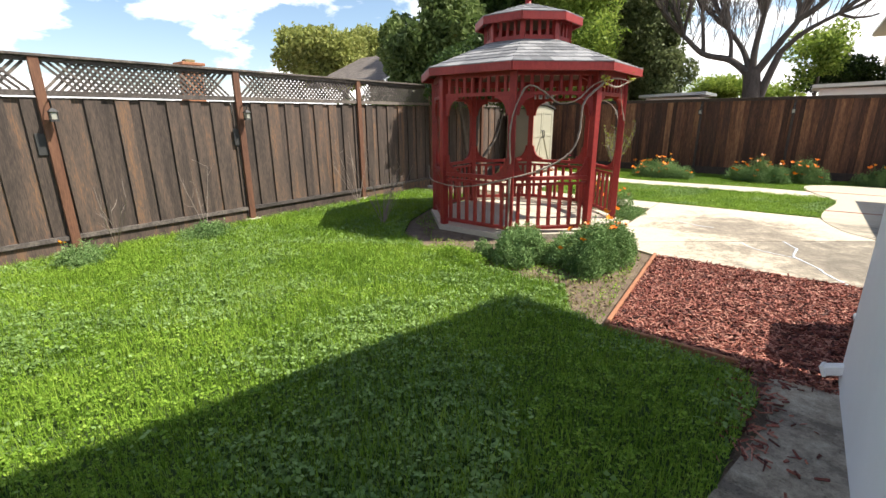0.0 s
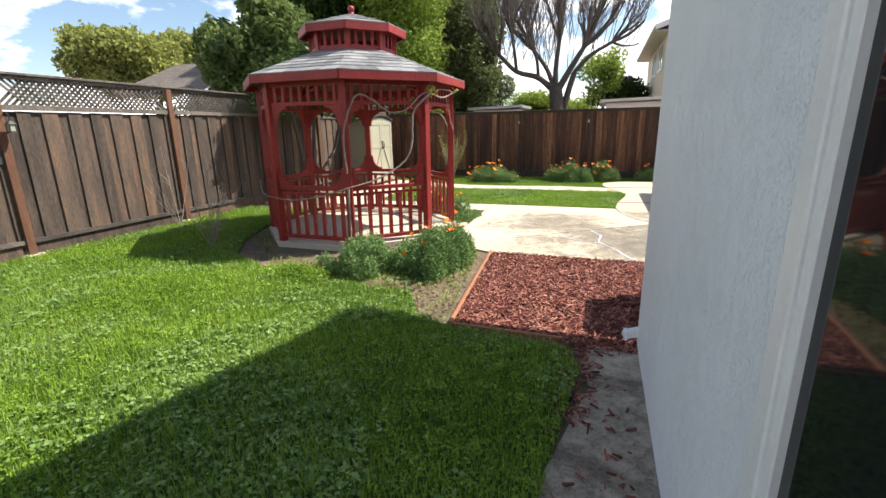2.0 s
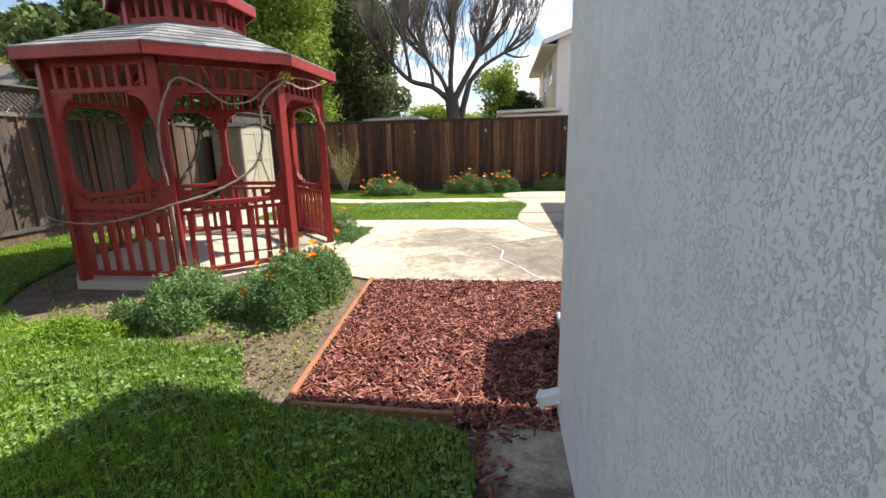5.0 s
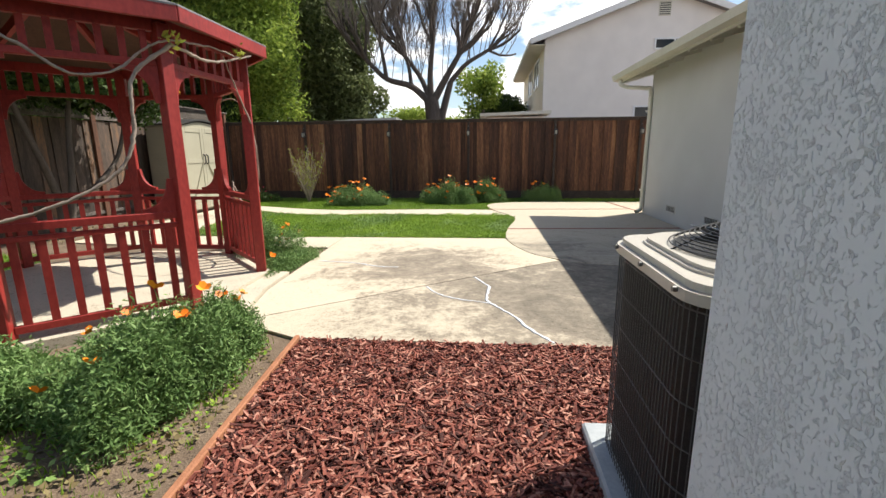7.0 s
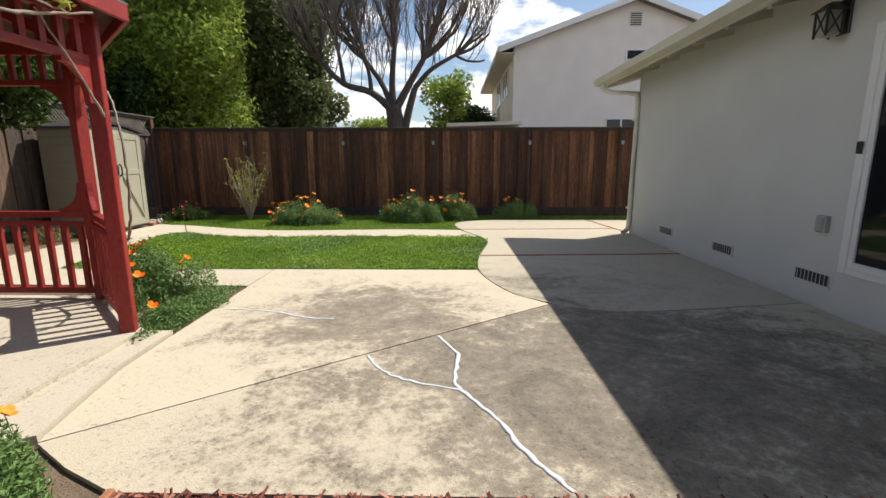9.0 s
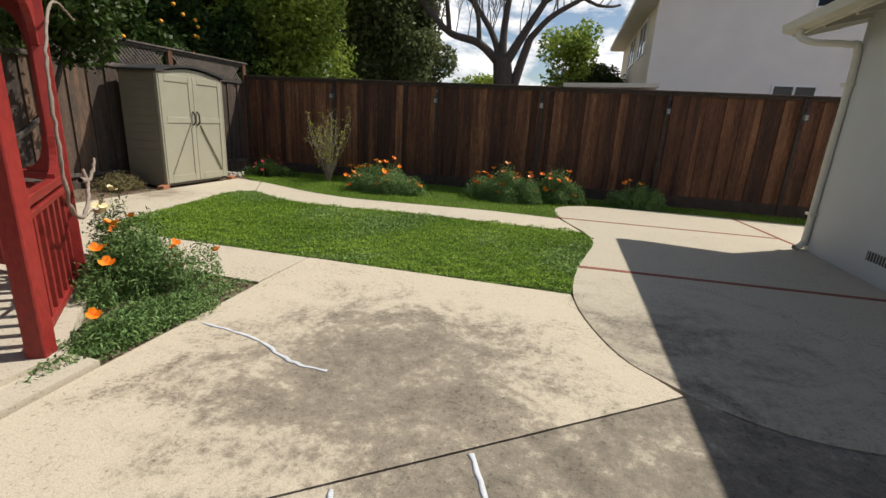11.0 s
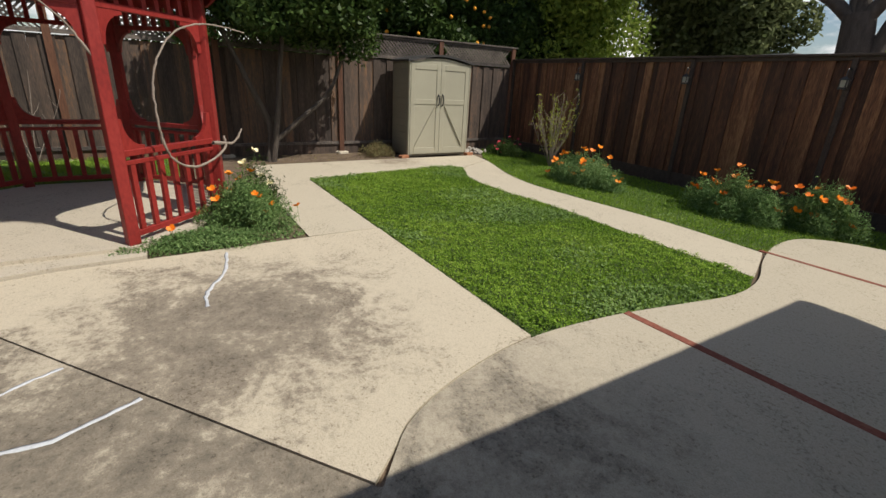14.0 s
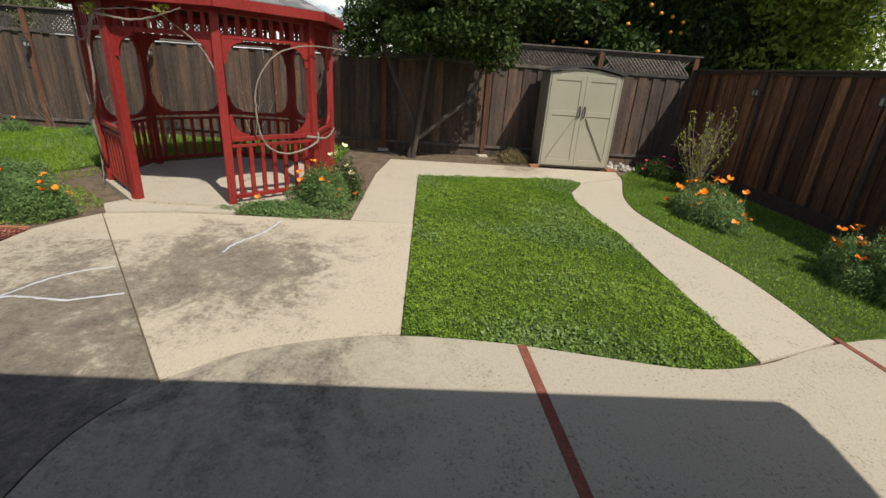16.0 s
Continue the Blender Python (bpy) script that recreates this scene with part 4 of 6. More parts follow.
def oct_roof(r0, z0, r1, z1, courses, tab, prefix):
    """Eight sloping facets with lapped shingles, course by course."""
    b = bmesh.new()
    lo = [b.verts.new((*oct_at(k, r0)[:2], z0)) for k in range(8)]
    hi = [b.verts.new((*oct_at(k, r1)[:2], z1)) for k in range(8)]
    for k in range(8):
        b.faces.new((lo[k], lo[(k + 1) % 8], hi[(k + 1) % 8], hi[k]))
    g = bmesh.ops.extrude_face_region(b, geom=list(b.faces))
    for v in g["geom"]:
        if isinstance(v, bmesh.types.BMVert):
            v.co.z -= 0.03
    bmesh.ops.recalc_face_normals(b, faces=b.faces)
    deck = part(prefix, b, ROOF_UNDER, gz, "shingled octagonal roof tier")
    for k in range(8):
        b = bmesh.new()
        p, q = oct_at(k, r0 + 0.012), oct_at((k + 1) % 8, r0 + 0.012)
        bar(b, (p.x, p.y, z0 - 0.05), (q.x, q.y, z0 - 0.05), 0.03, 0.11, bevel=0.004)
        part("fascia", b, RED, gz)
    meshes = {}
    for k in range(8):
        a, b2 = oct_at(k, 1.0) - Vector((GX, GY, 0)), oct_at((k + 1) % 8, 1.0) - Vector((GX, GY, 0))
        for c in range(courses):
            f0, f1 = c / courses, (c + 1.25) / courses
            rl, rh = r0 + (r1 - r0) * f0 + (0.03 if c == 0 else 0), r0 + (r1 - r0) * min(f1, 1.0)
            zl, zh = z0 + (z1 - z0) * f0 - (0.012 if c == 0 else 0), z0 + (z1 - z0) * min(f1, 1.0)
            w = (b2 - a).length * rl
            n = max(1, round(w / tab))
            off = 0.5 * (c % 2)
            cuts = [0.0] + [(i + off) / n for i in range(n + 1) if 0.02 < (i + off) / n < 0.98] + [1.0]
            for s0, s1 in zip(cuts, cuts[1:]):
                # shingle corners: the lower edge proud, trimmed to the hips above
                lo0, lo1 = a.lerp(b2, s0) * rl, a.lerp(b2, s1) * rl
                sc = rl / max(rh, 1e-3)
                t0, t1 = (s0 - 0.5) * sc + 0.5, (s1 - 0.5) * sc + 0.5
                t0, t1 = min(max(t0, 0), 1), min(max(t1, 0), 1)
                if t1 - t0 < 0.01:
                    t0, t1 = (0, 0.02) if s0 < 0.5 else (0.98, 1)
                hi0, hi1 = a.lerp(b2, t0) * rh, a.lerp(b2, t1) * rh
                key = (c, round(s0, 4))
                if key not in meshes:
                    rot = Matrix.Rotation(-radians(45 * k), 3, "Z")
                    top = [rot @ Vector((v.x, v.y, z)) for v, z in ((lo0, zl + 0.016), (lo1, zl + 0.016), (hi1, zh + 0.006), (hi0, zh + 0.006))]
                    gap = (top[1] - top[0]).normalized() * 0.002
                    top = [top[0] + gap, top[1] - gap, top[2] - gap, top[3] + gap]
                    bot = [v - Vector((0, 0, 0.012)) for v in top]
                    meshes[key] = mesh_np("shingle", [tuple(v) for v in top + bot], [(0, 1, 2, 3), (7, 6, 5, 4), (0, 4, 5, 1), (1, 5, 6, 2), (2, 6, 7, 3), (3, 7, 4, 0)], SHINGLE)
                o = new("shingle", meshes[key])
                o.matrix_basis = pose(GX, GY, 0, 0, 0, 45 * k)
                hang(o, deck)
    return deck


oct_roof(1.59, 2.19, 0.60, 2.56, 7, 0.24, "lower_roof")
for k in range(8):
    p, q = oct_at(k, 0.59), oct_at((k + 1) % 8, 0.59)
    dv = (q - p).normalized()
    ang = math.degrees(math.atan2(dv.y, dv.x))
    bm = bmesh.new()
    post_bar(bm, p.x, p.y, 2.5, 2.84, 0.07, 0.07, 22.5 + 45 * k, 0.004)
    part("cupola_post", bm, RED, gz)
    for z, hgt in ((2.585, 0.06), (2.82, 0.05)):
        bm = bmesh.new()
        bar(bm, (p.x, p.y, z), (q.x, q.y, z), 0.04, hgt)
        part("cupola_rail", bm, RED, gz)
    for i in range(3):
        c = p.lerp(q, (i + 1) / 4)
        bm = bmesh.new()
        post_bar(bm, c.x, c.y, 2.61, 2.8, 0.04, 0.025, ang)
        part("cupola_baluster", bm, RED, gz)
oct_roof(0.74, 2.88, 0.03, 3.1, 4, 0.2, "upper_roof")
bm = bmesh.new()
bmesh.ops.create_uvsphere(bm, u_segments=14, v_segments=8, radius=0.05, matrix=pose(GX, GY, 3.17))
bmesh.ops.create_cone(bm, cap_ends=True, segments=14, radius1=0.06, radius2=0.03, depth=0.06, matrix=pose(GX, GY, 3.11))
part("finial", bm, RED, gz, smooth=True)
for k in range(4):
    bm = bmesh.new()
    p, q = oct_at(k, 1.36), oct_at(k + 4, 1.36)
    bar(bm, (p.x, p.y, 2.14), (GX, GY, 2.56), 0.04, 0.08)
    bar(bm, (q.x, q.y, 2.14), (GX, GY, 2.56), 0.04, 0.08)
    part("rafter", bm, RED, gz)


# ---- vines on the gazebo ----
def vine(name, lines, label, leaves=()):
    v = thing(name, tuple(lines[0][0][0]), label, "vine")
    for pts, r in lines:
        s = smooth_line(pts, 9)
        rng = np.random.default_rng(int(abs(s[0][0]) * 1000))
        s[1:-1] += rng.normal(0, 0.0022, (len(s) - 2, 3))
        rad = np.linspace(r, r * 0.45, len(s)) * rng.uniform(0.85, 1.25, len(s))
        V, F = tubes([(s, rad)], 6)
        part_np("stem", V, F, TWIG, v, smooth=True)
    for i, (p, k, rr) in enumerate(leaves):
        rng = np.random.default_rng(i + 50)
        V, F = leaf_quads(rng, np.asarray(p) + rng.normal(0, rr, (k, 3)), np.full(k, 0.028))
        part_np("leaf_tuft", V, F, YEL_LEAF, v, "young yellow-green leaves", kind="stuff")


P0, P7, P6, P5, P1 = oct_at(0), oct_at(7), oct_at(6), oct_at(5), oct_at(1)
o7 = (P7 - Vector((GX, GY, 0))).normalized()
o6 = (P6 - Vector((GX, GY, 0))).normalized()
at = lambda p, o, k, z: tuple(p + o * k + Vector((0, 0, z)))
mid67 = P6.lerp(P7, 0.5)
m67 = (mid67 - Vector((GX, GY, 0))).normalized()
mid56 = P5.lerp(P6, 0.5)
m56 = (mid56 - Vector((GX, GY, 0))).normalized()
mid70 = P7.lerp(P0, 0.5)
vine("grape_vine", [
    ([at(P6, o6, 0.08, 1.0), at(P6, o6, 0.09, 1.5), at(P6.lerp(P7, 0.12), m67, 0.1, 1.9), at(P6.lerp(P7, 0.3), m67, 0.14, 1.86), at(P6.lerp(P7, 0.5), m67, 0.14, 1.72), at(P6.lerp(P7, 0.72), m67, 0.12, 1.76), at(P6.lerp(P7, 0.9), m67, 0.1, 1.92), at(P7, o7, 0.12, 1.98), at(P7.lerp(P0, 0.35), Vector((1, 0, 0)), 0.14, 2.02), at(P7.lerp(P0, 0.62), Vector((1, 0, 0)), 0.2, 2.0)], 0.012),
    ([at(P7, o7, 0.1, 1.96), at(P7.lerp(P0, 0.3), Vector((1, 0, 0)), 0.12, 1.92), at(P7.lerp(P0, 0.55), Vector((1, 0, 0)), 0.15, 1.97), at(P7.lerp(P0, 0.8), Vector((1, 0, 0)), 0.2, 2.05)], 0.013),
    ([at(P7, o7, 0.1, 1.96), at(P6.lerp(P7, 0.8), m67, 0.13, 1.72), at(P6.lerp(P7, 0.77), m67, 0.14, 1.4), at(P6.lerp(P7, 0.68), m67, 0.15, 1.15), at(P6.lerp(P7, 0.45), m67, 0.14, 0.98), at(P6.lerp(P7, 0.2), m67, 0.12, 0.88), at(P6, o6, 0.1, 0.82), at(P5.lerp(P6, 0.7), m56, 0.12, 0.72), at(P5.lerp(P6, 0.3), m56, 0.13, 0.66), at(P5.lerp(P6, -0.1), m56, 0.14, 0.72), at(P5.lerp(P6, -0.22), m56, 0.05, 0.9)], 0.014),
    ([at(P6, o6, 0.08, 0.82), at(P6, o6, 0.075, 0.4), at(P6, o6, 0.1, 0.05)], 0.016),
], "bare twisting grape vine with a few young leaves", [(at(P7, o7, 0.13, 2.0), 22, 0.035), (at(P7.lerp(P0, 0.62), Vector((1, 0, 0)), 0.2, 2.05), 16, 0.03)])
m01 = (P0.lerp(P1, 0.5) - Vector((GX, GY, 0))).normalized()
vine("looping_vine", [
    ([at(P0.lerp(P1, 1.0), m01, 0.12, 0.85), at(P0.lerp(P1, 0.95), m01, 0.14, 0.72), at(P0.lerp(P1, 0.6), m01, 0.15, 0.62), at(P0.lerp(P1, 0.35), m01, 0.14, 0.75), at(P0.lerp(P1, 0.27), m01, 0.15, 1.05), at(P0.lerp(P1, 0.3), m01, 0.15, 1.4), at(P0.lerp(P1, 0.5), m01, 0.15, 1.68), at(P0.lerp(P1, 0.8), m01, 0.14, 1.8), at(P0.lerp(P1, 1.15), m01, 0.13, 1.82), at(P0.lerp(P1, 1.4), m01, 0.14, 1.8)], 0.012),
    ([at(P0.lerp(P1, 0.85), m01, 0.12, 0.8), at(P0.lerp(P1, 1.1), m01, 0.14, 0.78), at(P0.lerp(P1, 1.2), m01, 0.16, 0.9)], 0.017),
    ([at(P0, o7, 0.05, 1.5), at(P0.lerp(P7, 0.2), m01, 0.05, 1.75), at(P0.lerp(P7, 0.45), Vector((1, 0, 0)), 0.1, 2.0)], 0.009),
], "bare vine looping over the gazebo's railing")


# ---- fences ----
FAX = -5.79
BOARD_A = [mesh_np("board", [(x, y, z) for x in (-0.011, 0.011) for y in (-w / 2, w / 2) for z in (0, 1.57)], [(0, 1, 3, 2), (4, 6, 7, 5), (0, 4, 5, 1), (2, 3, 7, 6), (1, 5, 7, 3), (0, 2, 6, 4)], FENCE_OLD) for w in (0.192, 0.15, 0.17)]
BOARD_B = [mesh_np("board", [(x, y, z) for x in (-w / 2, w / 2) for y in (-0.011, 0.011) for z in (0, 1.78)], [(0, 1, 3, 2), (4, 6, 7, 5), (0, 4, 5, 1), (2, 3, 7, 6), (1, 5, 7, 3), (0, 2, 6, 4)], FENCE_NEW) for w in (0.19, 0.14, 0.165)]

fa = thing("side_fence", (FAX, 4, 0), "weathered dark wooden fence with lattice top", "fence")
POSTS_A = [-5.2, -2.9, -0.52, 1.75, 4.12, 6.25, 8.35, 10.56, 12.5]
rng = np.random.default_rng(11)
y = -7.0
i = 0
while y < 12.55:
    o = new("board", BOARD_A[i % 3])
    o.location = (FAX - (0.0 if i % 2 else 0.024), y, 0.235 + rng.uniform(-0.004, 0.004))
    o.rotation_euler = (rng.normal(0, 0.004), 0, 0)
    hang(o, fa)
    y += 0.148
    i += 1
for y in POSTS_A:
    bm = bmesh.new()
    post_bar(bm, FAX + 0.035, y, -0.05, 2.24, 0.05, 0.095, 0, 0.004)
    part("post", bm, POST_BROWN, fa)
    bm = bmesh.new()
    post_bar(bm, FAX + 0.03, y, -0.03, 0.05, 0.2, 0.22, 12, 0.02)
    part("footing", bm, CONC_OLD, fa)
for y0, y1 in zip([-7.5] + POSTS_A, POSTS_A + [12.56]):
    for z, w, hgt, nm in ((0.21, 0.05, 0.05, "bottom_rail"), (1.85, 0.045, 0.06, "lattice_rail"), (2.2, 0.05, 0.045, "lattice_top_rail")):
        bm = bmesh.new()
        bar(bm, (FAX + 0.014, y0 + 0.05, z), (FAX + 0.014, y1 - 0.05, z), w, hgt)
        part(nm, bm, FENCE_GREY, fa)
    bm = bmesh.new()
    box(bm, FAX - 0.02, y0 + 0.05, -0.05, FAX + 0.005, y1 - 0.05, 0.185)
    part("kickboard", bm, FENCE_OLD, fa)
    for sgn, dx in ((1, 0.006), (-1, -0.008)):
        if y1 - y0 < 0.3:
            continue
        span = y1 - y0 - 0.1
        near = y0 > -1 and y1 < 5
        joined = bmesh.new()
        sl = mesh_np("slat", [(x, yy - sgn * zz, zz) for x in (-0.0035, 0.0035) for yy in (-0.021, 0.021) for zz in (-0.148, 0.148)], [(0, 1, 3, 2), (4, 6, 7, 5), (0, 4, 5, 1), (2, 3, 7, 6), (1, 5, 7, 3), (0, 2, 6, 4)], FENCE_GREY)
        for k in range(int(span / 0.075)):
            yy = y0 + 0.2 + k * 0.075
            if yy > y1 - 0.2:
                break
            if near:
                o = new("slat", sl)
                o.location = (FAX + 0.01 + dx, yy, 2.03)
                hang(o, fa)
            else:
                bar(joined, (FAX + 0.01 + dx, yy + sgn * 0.148, 1.882), (FAX + 0.01 + dx, yy - sgn * 0.148, 2.178), 0.006, 0.03, up=(0, sgn, 1))
        if near:
            joined.free()
        else:
            tagged(part("lattice", joined, FENCE_GREY, fa), kind="stuff")
bm = bmesh.new()
bar(bm, (FAX + 0.01, -7.5, 2.24), (FAX + 0.01, 12.6, 2.24), 0.13, 0.03, bevel=0.004)
part("cap", bm, FENCE_GREY, fa)

FBY = 12.55
fb = thing("back_fence", (0, FBY, 0), "reddish brown redwood board fence with dark cap", "fence")
x, i = -5.72, 0
while x < 7.2:
    o = new("board", BOARD_B[i % 3])
    o.location = (x, FBY + (0.0 if i % 2 else 0.024), 0.2)
    o.rotation_euler = (0, rng.normal(0, 0.003), 0)
    hang(o, fb)
    x += 0.142
    i += 1
POSTS_B = [-5.7, -3.6, -1.37, 0.65, 2.8, 4.85, 7.0]
for x in POSTS_B:
    bm = bmesh.new()
    post_bar(bm, x, FBY - 0.035, -0.05, 1.96, 0.06, 0.045, 0, 0.004)
    part("post", bm, DARK_WOOD, fb)
for x0, x1 in zip(POSTS_B, POSTS_B[1:]):
    bm = bmesh.new()
    box(bm, x0 + 0.03, FBY - 0.034, -0.05, x1 - 0.03, FBY - 0.013, 0.215)
    part("kickboard", bm, DARK_WOOD, fb)
    bm = bmesh.new()
    bar(bm, (x0 + 0.03, FBY - 0.02, 1.95), (x1 - 0.03, FBY - 0.02, 1.95), 0.03, 0.05)
    part("top_rail", bm, DARK_WOOD, fb)
bm = bmesh.new()
bar(bm, (-5.74, FBY, 1.99), (7.2, FBY, 1.99), 0.14, 0.03, bevel=0.004)
part("cap", bm, DARK_WOOD, fb)


def solar_lamp(x, y, z, dx, dy, wide=True):
    s = thing("solar_lantern", (x, y, z), "small hanging solar lantern on a fence post", "lantern", "fence lanterns")
    V, F = tubes([(smooth_line([(x, y, z + 0.16), (x + dx * 0.05, y + dy * 0.05, z + 0.19), (x + dx * 0.1, y + dy * 0.1, z + 0.16), (x + dx * 0.1, y + dy * 0.1, z + 0.08)], 4), np.full(13, 0.006))], 5)
    part_np("hook", V, F, BLACK_METAL, s)
    cx, cy = x + dx * 0.1, y + dy * 0.1
    b = bmesh.new()
    bmesh.ops.create_cone(b, cap_ends=True, segments=4, radius1=0.065, radius2=0.015, depth=0.04, matrix=pose(cx, cy, z + 0.07, 0, 0, 45))
    part("cap", b, DARK_PLASTIC, s)
    b = bmesh.new()
    box(b, cx - 0.03, cy - 0.03, z - 0.03, cx + 0.03, cy + 0.03, z + 0.05)
    part("glass", b, LAMP_GLASS, s)
    for sx in (-0.032, 0.032):
        for sy in (-0.032, 0.032):
            b = bmesh.new()
            bar(b, (cx + sx, cy + sy, z - 0.04), (cx + sx, cy + sy, z + 0.055), 0.01, 0.01)
            part("corner_bar", b, DARK_PLASTIC, s)
    b = bmesh.new()
    box(b, cx - 0.04, cy - 0.04, z - 0.055, cx + 0.04, cy + 0.04, z - 0.035)
    part("base", b, DARK_PLASTIC, s)


for y in (-0.48, 1.79):
    solar_lamp(FAX + 0.06, y, 1.6, 1, 0)
for x in POSTS_B[1:-1]:
    solar_lamp(x, FBY - 0.06, 1.65, 0, -1)
for y in (-0.6, 1.68):
    bm = bmesh.new()
    box(bm, FAX + 0.012, y - 0.06, 1.18, FAX + 0.03, y + 0.05, 1.42, 0.004)
    tagged(part("hanging_tray", bm, DARK_PLASTIC, None), "dark flat plastic tray hung on the fence", "tray", "fence trays")

# ---- shed ----
sx0, sx1, sy0, sy1, sh = -5.6, -4.86, 9.38, 10.72, 1.78
shed = thing("garden_shed", (-5.2, 10.05, 0.05), "beige resin garden shed with closed double doors", "shed")
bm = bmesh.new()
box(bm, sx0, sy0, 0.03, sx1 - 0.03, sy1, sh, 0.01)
part("body", bm, SHED_SIDE, shed, "darker beige ribbed side panels")
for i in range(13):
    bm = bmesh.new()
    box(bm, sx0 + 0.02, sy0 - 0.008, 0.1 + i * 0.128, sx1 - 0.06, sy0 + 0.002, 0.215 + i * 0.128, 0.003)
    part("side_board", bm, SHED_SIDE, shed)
arc = [(sy0 + (sy1 - sy0) * t, sh + 0.1 * math.sin(math.pi * t)) for t in np.linspace(0, 1, 9)]
for nm, y0, y1 in (("door", sy0 + 0.02, 10.048), ("door", 10.052, sy1 - 0.02)):
    b = bmesh.new()
    pts = [(y0, 0.08), (y1, 0.08)] + [(t, sh - 0.03 + 0.1 * math.sin(math.pi * (t - sy0) / (sy1 - sy0))) for t in np.linspace(y1, y0, 7)]
    vs = [b.verts.new((sx1, yy, z)) for yy, z in pts]
    f = b.faces.new(vs)
    g = bmesh.ops.extrude_face_region(b, geom=[f])
    for v in g["geom"]:
        if isinstance(v, bmesh.types.BMVert):
            v.co.x -= 0.03
    bmesh.ops.recalc_face_normals(b, faces=b.faces)
    dr = part(nm, b, SHED, shed, "beige door panel")
    for bb in ((y0, y0 + 0.09, 0.08, 1.74), (y1 - 0.09, y1, 0.08, 1.74), (y0 + 0.09, y1 - 0.09, 0.08, 0.2), (y0 + 0.09, y1 - 0.09, 1.02, 1.11), (y0 + 0.09, y1 - 0.09, 1.64, 1.74)):
        b = bmesh.new()
        box(b, sx1 - 0.002, bb[0], bb[2], sx1 + 0.012, bb[1], bb[3], 0.004)
        part("stile", b, SHED, dr)
    b = bmesh.new()
    inner, outer = (y1 - 0.1, y0 + 0.1) if y0 < 10 else (y0 + 0.1, y1 - 0.1)
    bar(b, (sx1 + 0.004, inner, 1.0), (sx1 + 0.004, outer, 0.22), 0.016, 0.05, up=(1, 0, 0))
    part("brace", b, SHED, dr)
    hy = y1 - 0.045 if y0 < 10 else y0 + 0.045
    V, F = tubes([(smooth_line([(sx1 + 0.012, hy, 1.0), (sx1 + 0.05, hy, 1.03), (sx1 + 0.055, hy, 1.1), (sx1 + 0.05, hy, 1.17), (sx1 + 0.012, hy, 1.2)], 4), np.full(17, 0.014))], 6)
    part_np("handle", V, F, DARK_PLASTIC, dr, "dark curved handle", True)
b = bmesh.new()
vs = [b.verts.new((sx1 + 0.05, y, z)) for y, z in [(sy0 - 0.05, sh - 0.01)] + arc + [(sy1 + 0.05, sh - 0.01)]] + [b.verts.new((sx1 + 0.05, y, z)) for y, z in [(sy1 + 0.05, sh + 0.02)] + [(y, z + 0.035) for y, z in arc[::-1]] + [(sy0 - 0.05, sh + 0.02)]]
f = b.faces.new(vs)
g = bmesh.ops.extrude_face_region(b, geom=[f])
for v in g["geom"]:
    if isinstance(v, bmesh.types.BMVert):
        v.co.x = sx0 - 0.02
bmesh.ops.recalc_face_normals(b, faces=b.faces)
part("roof", b, DARK_PLASTIC, shed, "dark arched resin roof")
for y0 in (sy0 - 0.012, sy1 - 0.013):
    b = bmesh.new()
    box(b, sx1 - 0.05, y0, 0.03, sx1 + 0.008, y0 + 0.025, sh - 0.01, 0.004)
    part("corner_trim", b, SHED, shed)

# ---- neighbouring houses ----
nh = thing("neighbour_house", (8, 24, 0), "two-storey pale stucco house beyond the fence", "house")
wx0, wx1, wy0, wy1 = 3.38, 12.2, 20.0, 29.5
peak = ((wx0 + wx1) / 2, 7.02)
bm = bmesh.new()
prism(bm, [(wx0, 0), (wx1, 0), (wx1, 5.45), peak, (wx0, 5.45)], pose(0, wy0 + 0.1, 0), 0.2)
part("gable_wall", bm, NEIGH, nh)
bm = bmesh.new()
box(bm, wx0, wy0 + 0.2, 0, wx0 + 0.2, wy1, 5.45)
box(bm, wx1 - 0.2, wy0 + 0.2, 0, wx1, wy1, 5.45)
box(bm, wx0 + 0.2, wy1 - 0.2, 0, wx1 - 0.2, wy1, 5.45)
part("side_wall", bm, NEIGH_SIDE, nh)
sl = (peak[1] - 5.45) / (peak[0] - wx0)
for s in (-1, 1):
    ex = peak[0] + s * (peak[0] - wx0 + 0.6)
    ez = 5.45 - 0.6 * sl
    bm = bmesh.new()
    vs = [bm.verts.new(p) for p in ((ex, wy0 - 0.35, ez), (peak[0], wy0 - 0.35, peak[1]), (peak[0], wy1 + 0.3, peak[1]), (ex, wy1 + 0.3, ez))]
    f = bm.faces.new(vs)
    g = bmesh.ops.extrude_face_region(bm, geom=[f])
    for v in g["geom"]:
        if isinstance(v, bmesh.types.BMVert):
            v.co.z += 0.16
    bmesh.ops.recalc_face_normals(bm, faces=bm.faces)
    rf = part("roof", bm, SHINGLE, nh, "grey shingled gable roof")
    bm = bmesh.new()
    bar(bm, (ex, wy0 - 0.38, ez + 0.06), (peak[0], wy0 - 0.38, peak[1] + 0.06), 0.06, 0.2)
    part("barge_board", bm, WHITE, rf)
    bm = bmesh.new()
    bar(bm, (ex, wy0 - 0.35, ez + 0.06), (ex, wy1 + 0.3, ez + 0.06), 0.1, 0.14)
    part("gutter", bm, TRIM, rf)
bm = bmesh.new()
box(bm, wx0 - 0.6, wy0 - 0.3, 5.3 - 0.6 * sl + 0.1, wx0 + 0.01, wy1 + 0.3, 5.42 - 0.6 * sl)
part("soffit", bm, TRIM, nh)


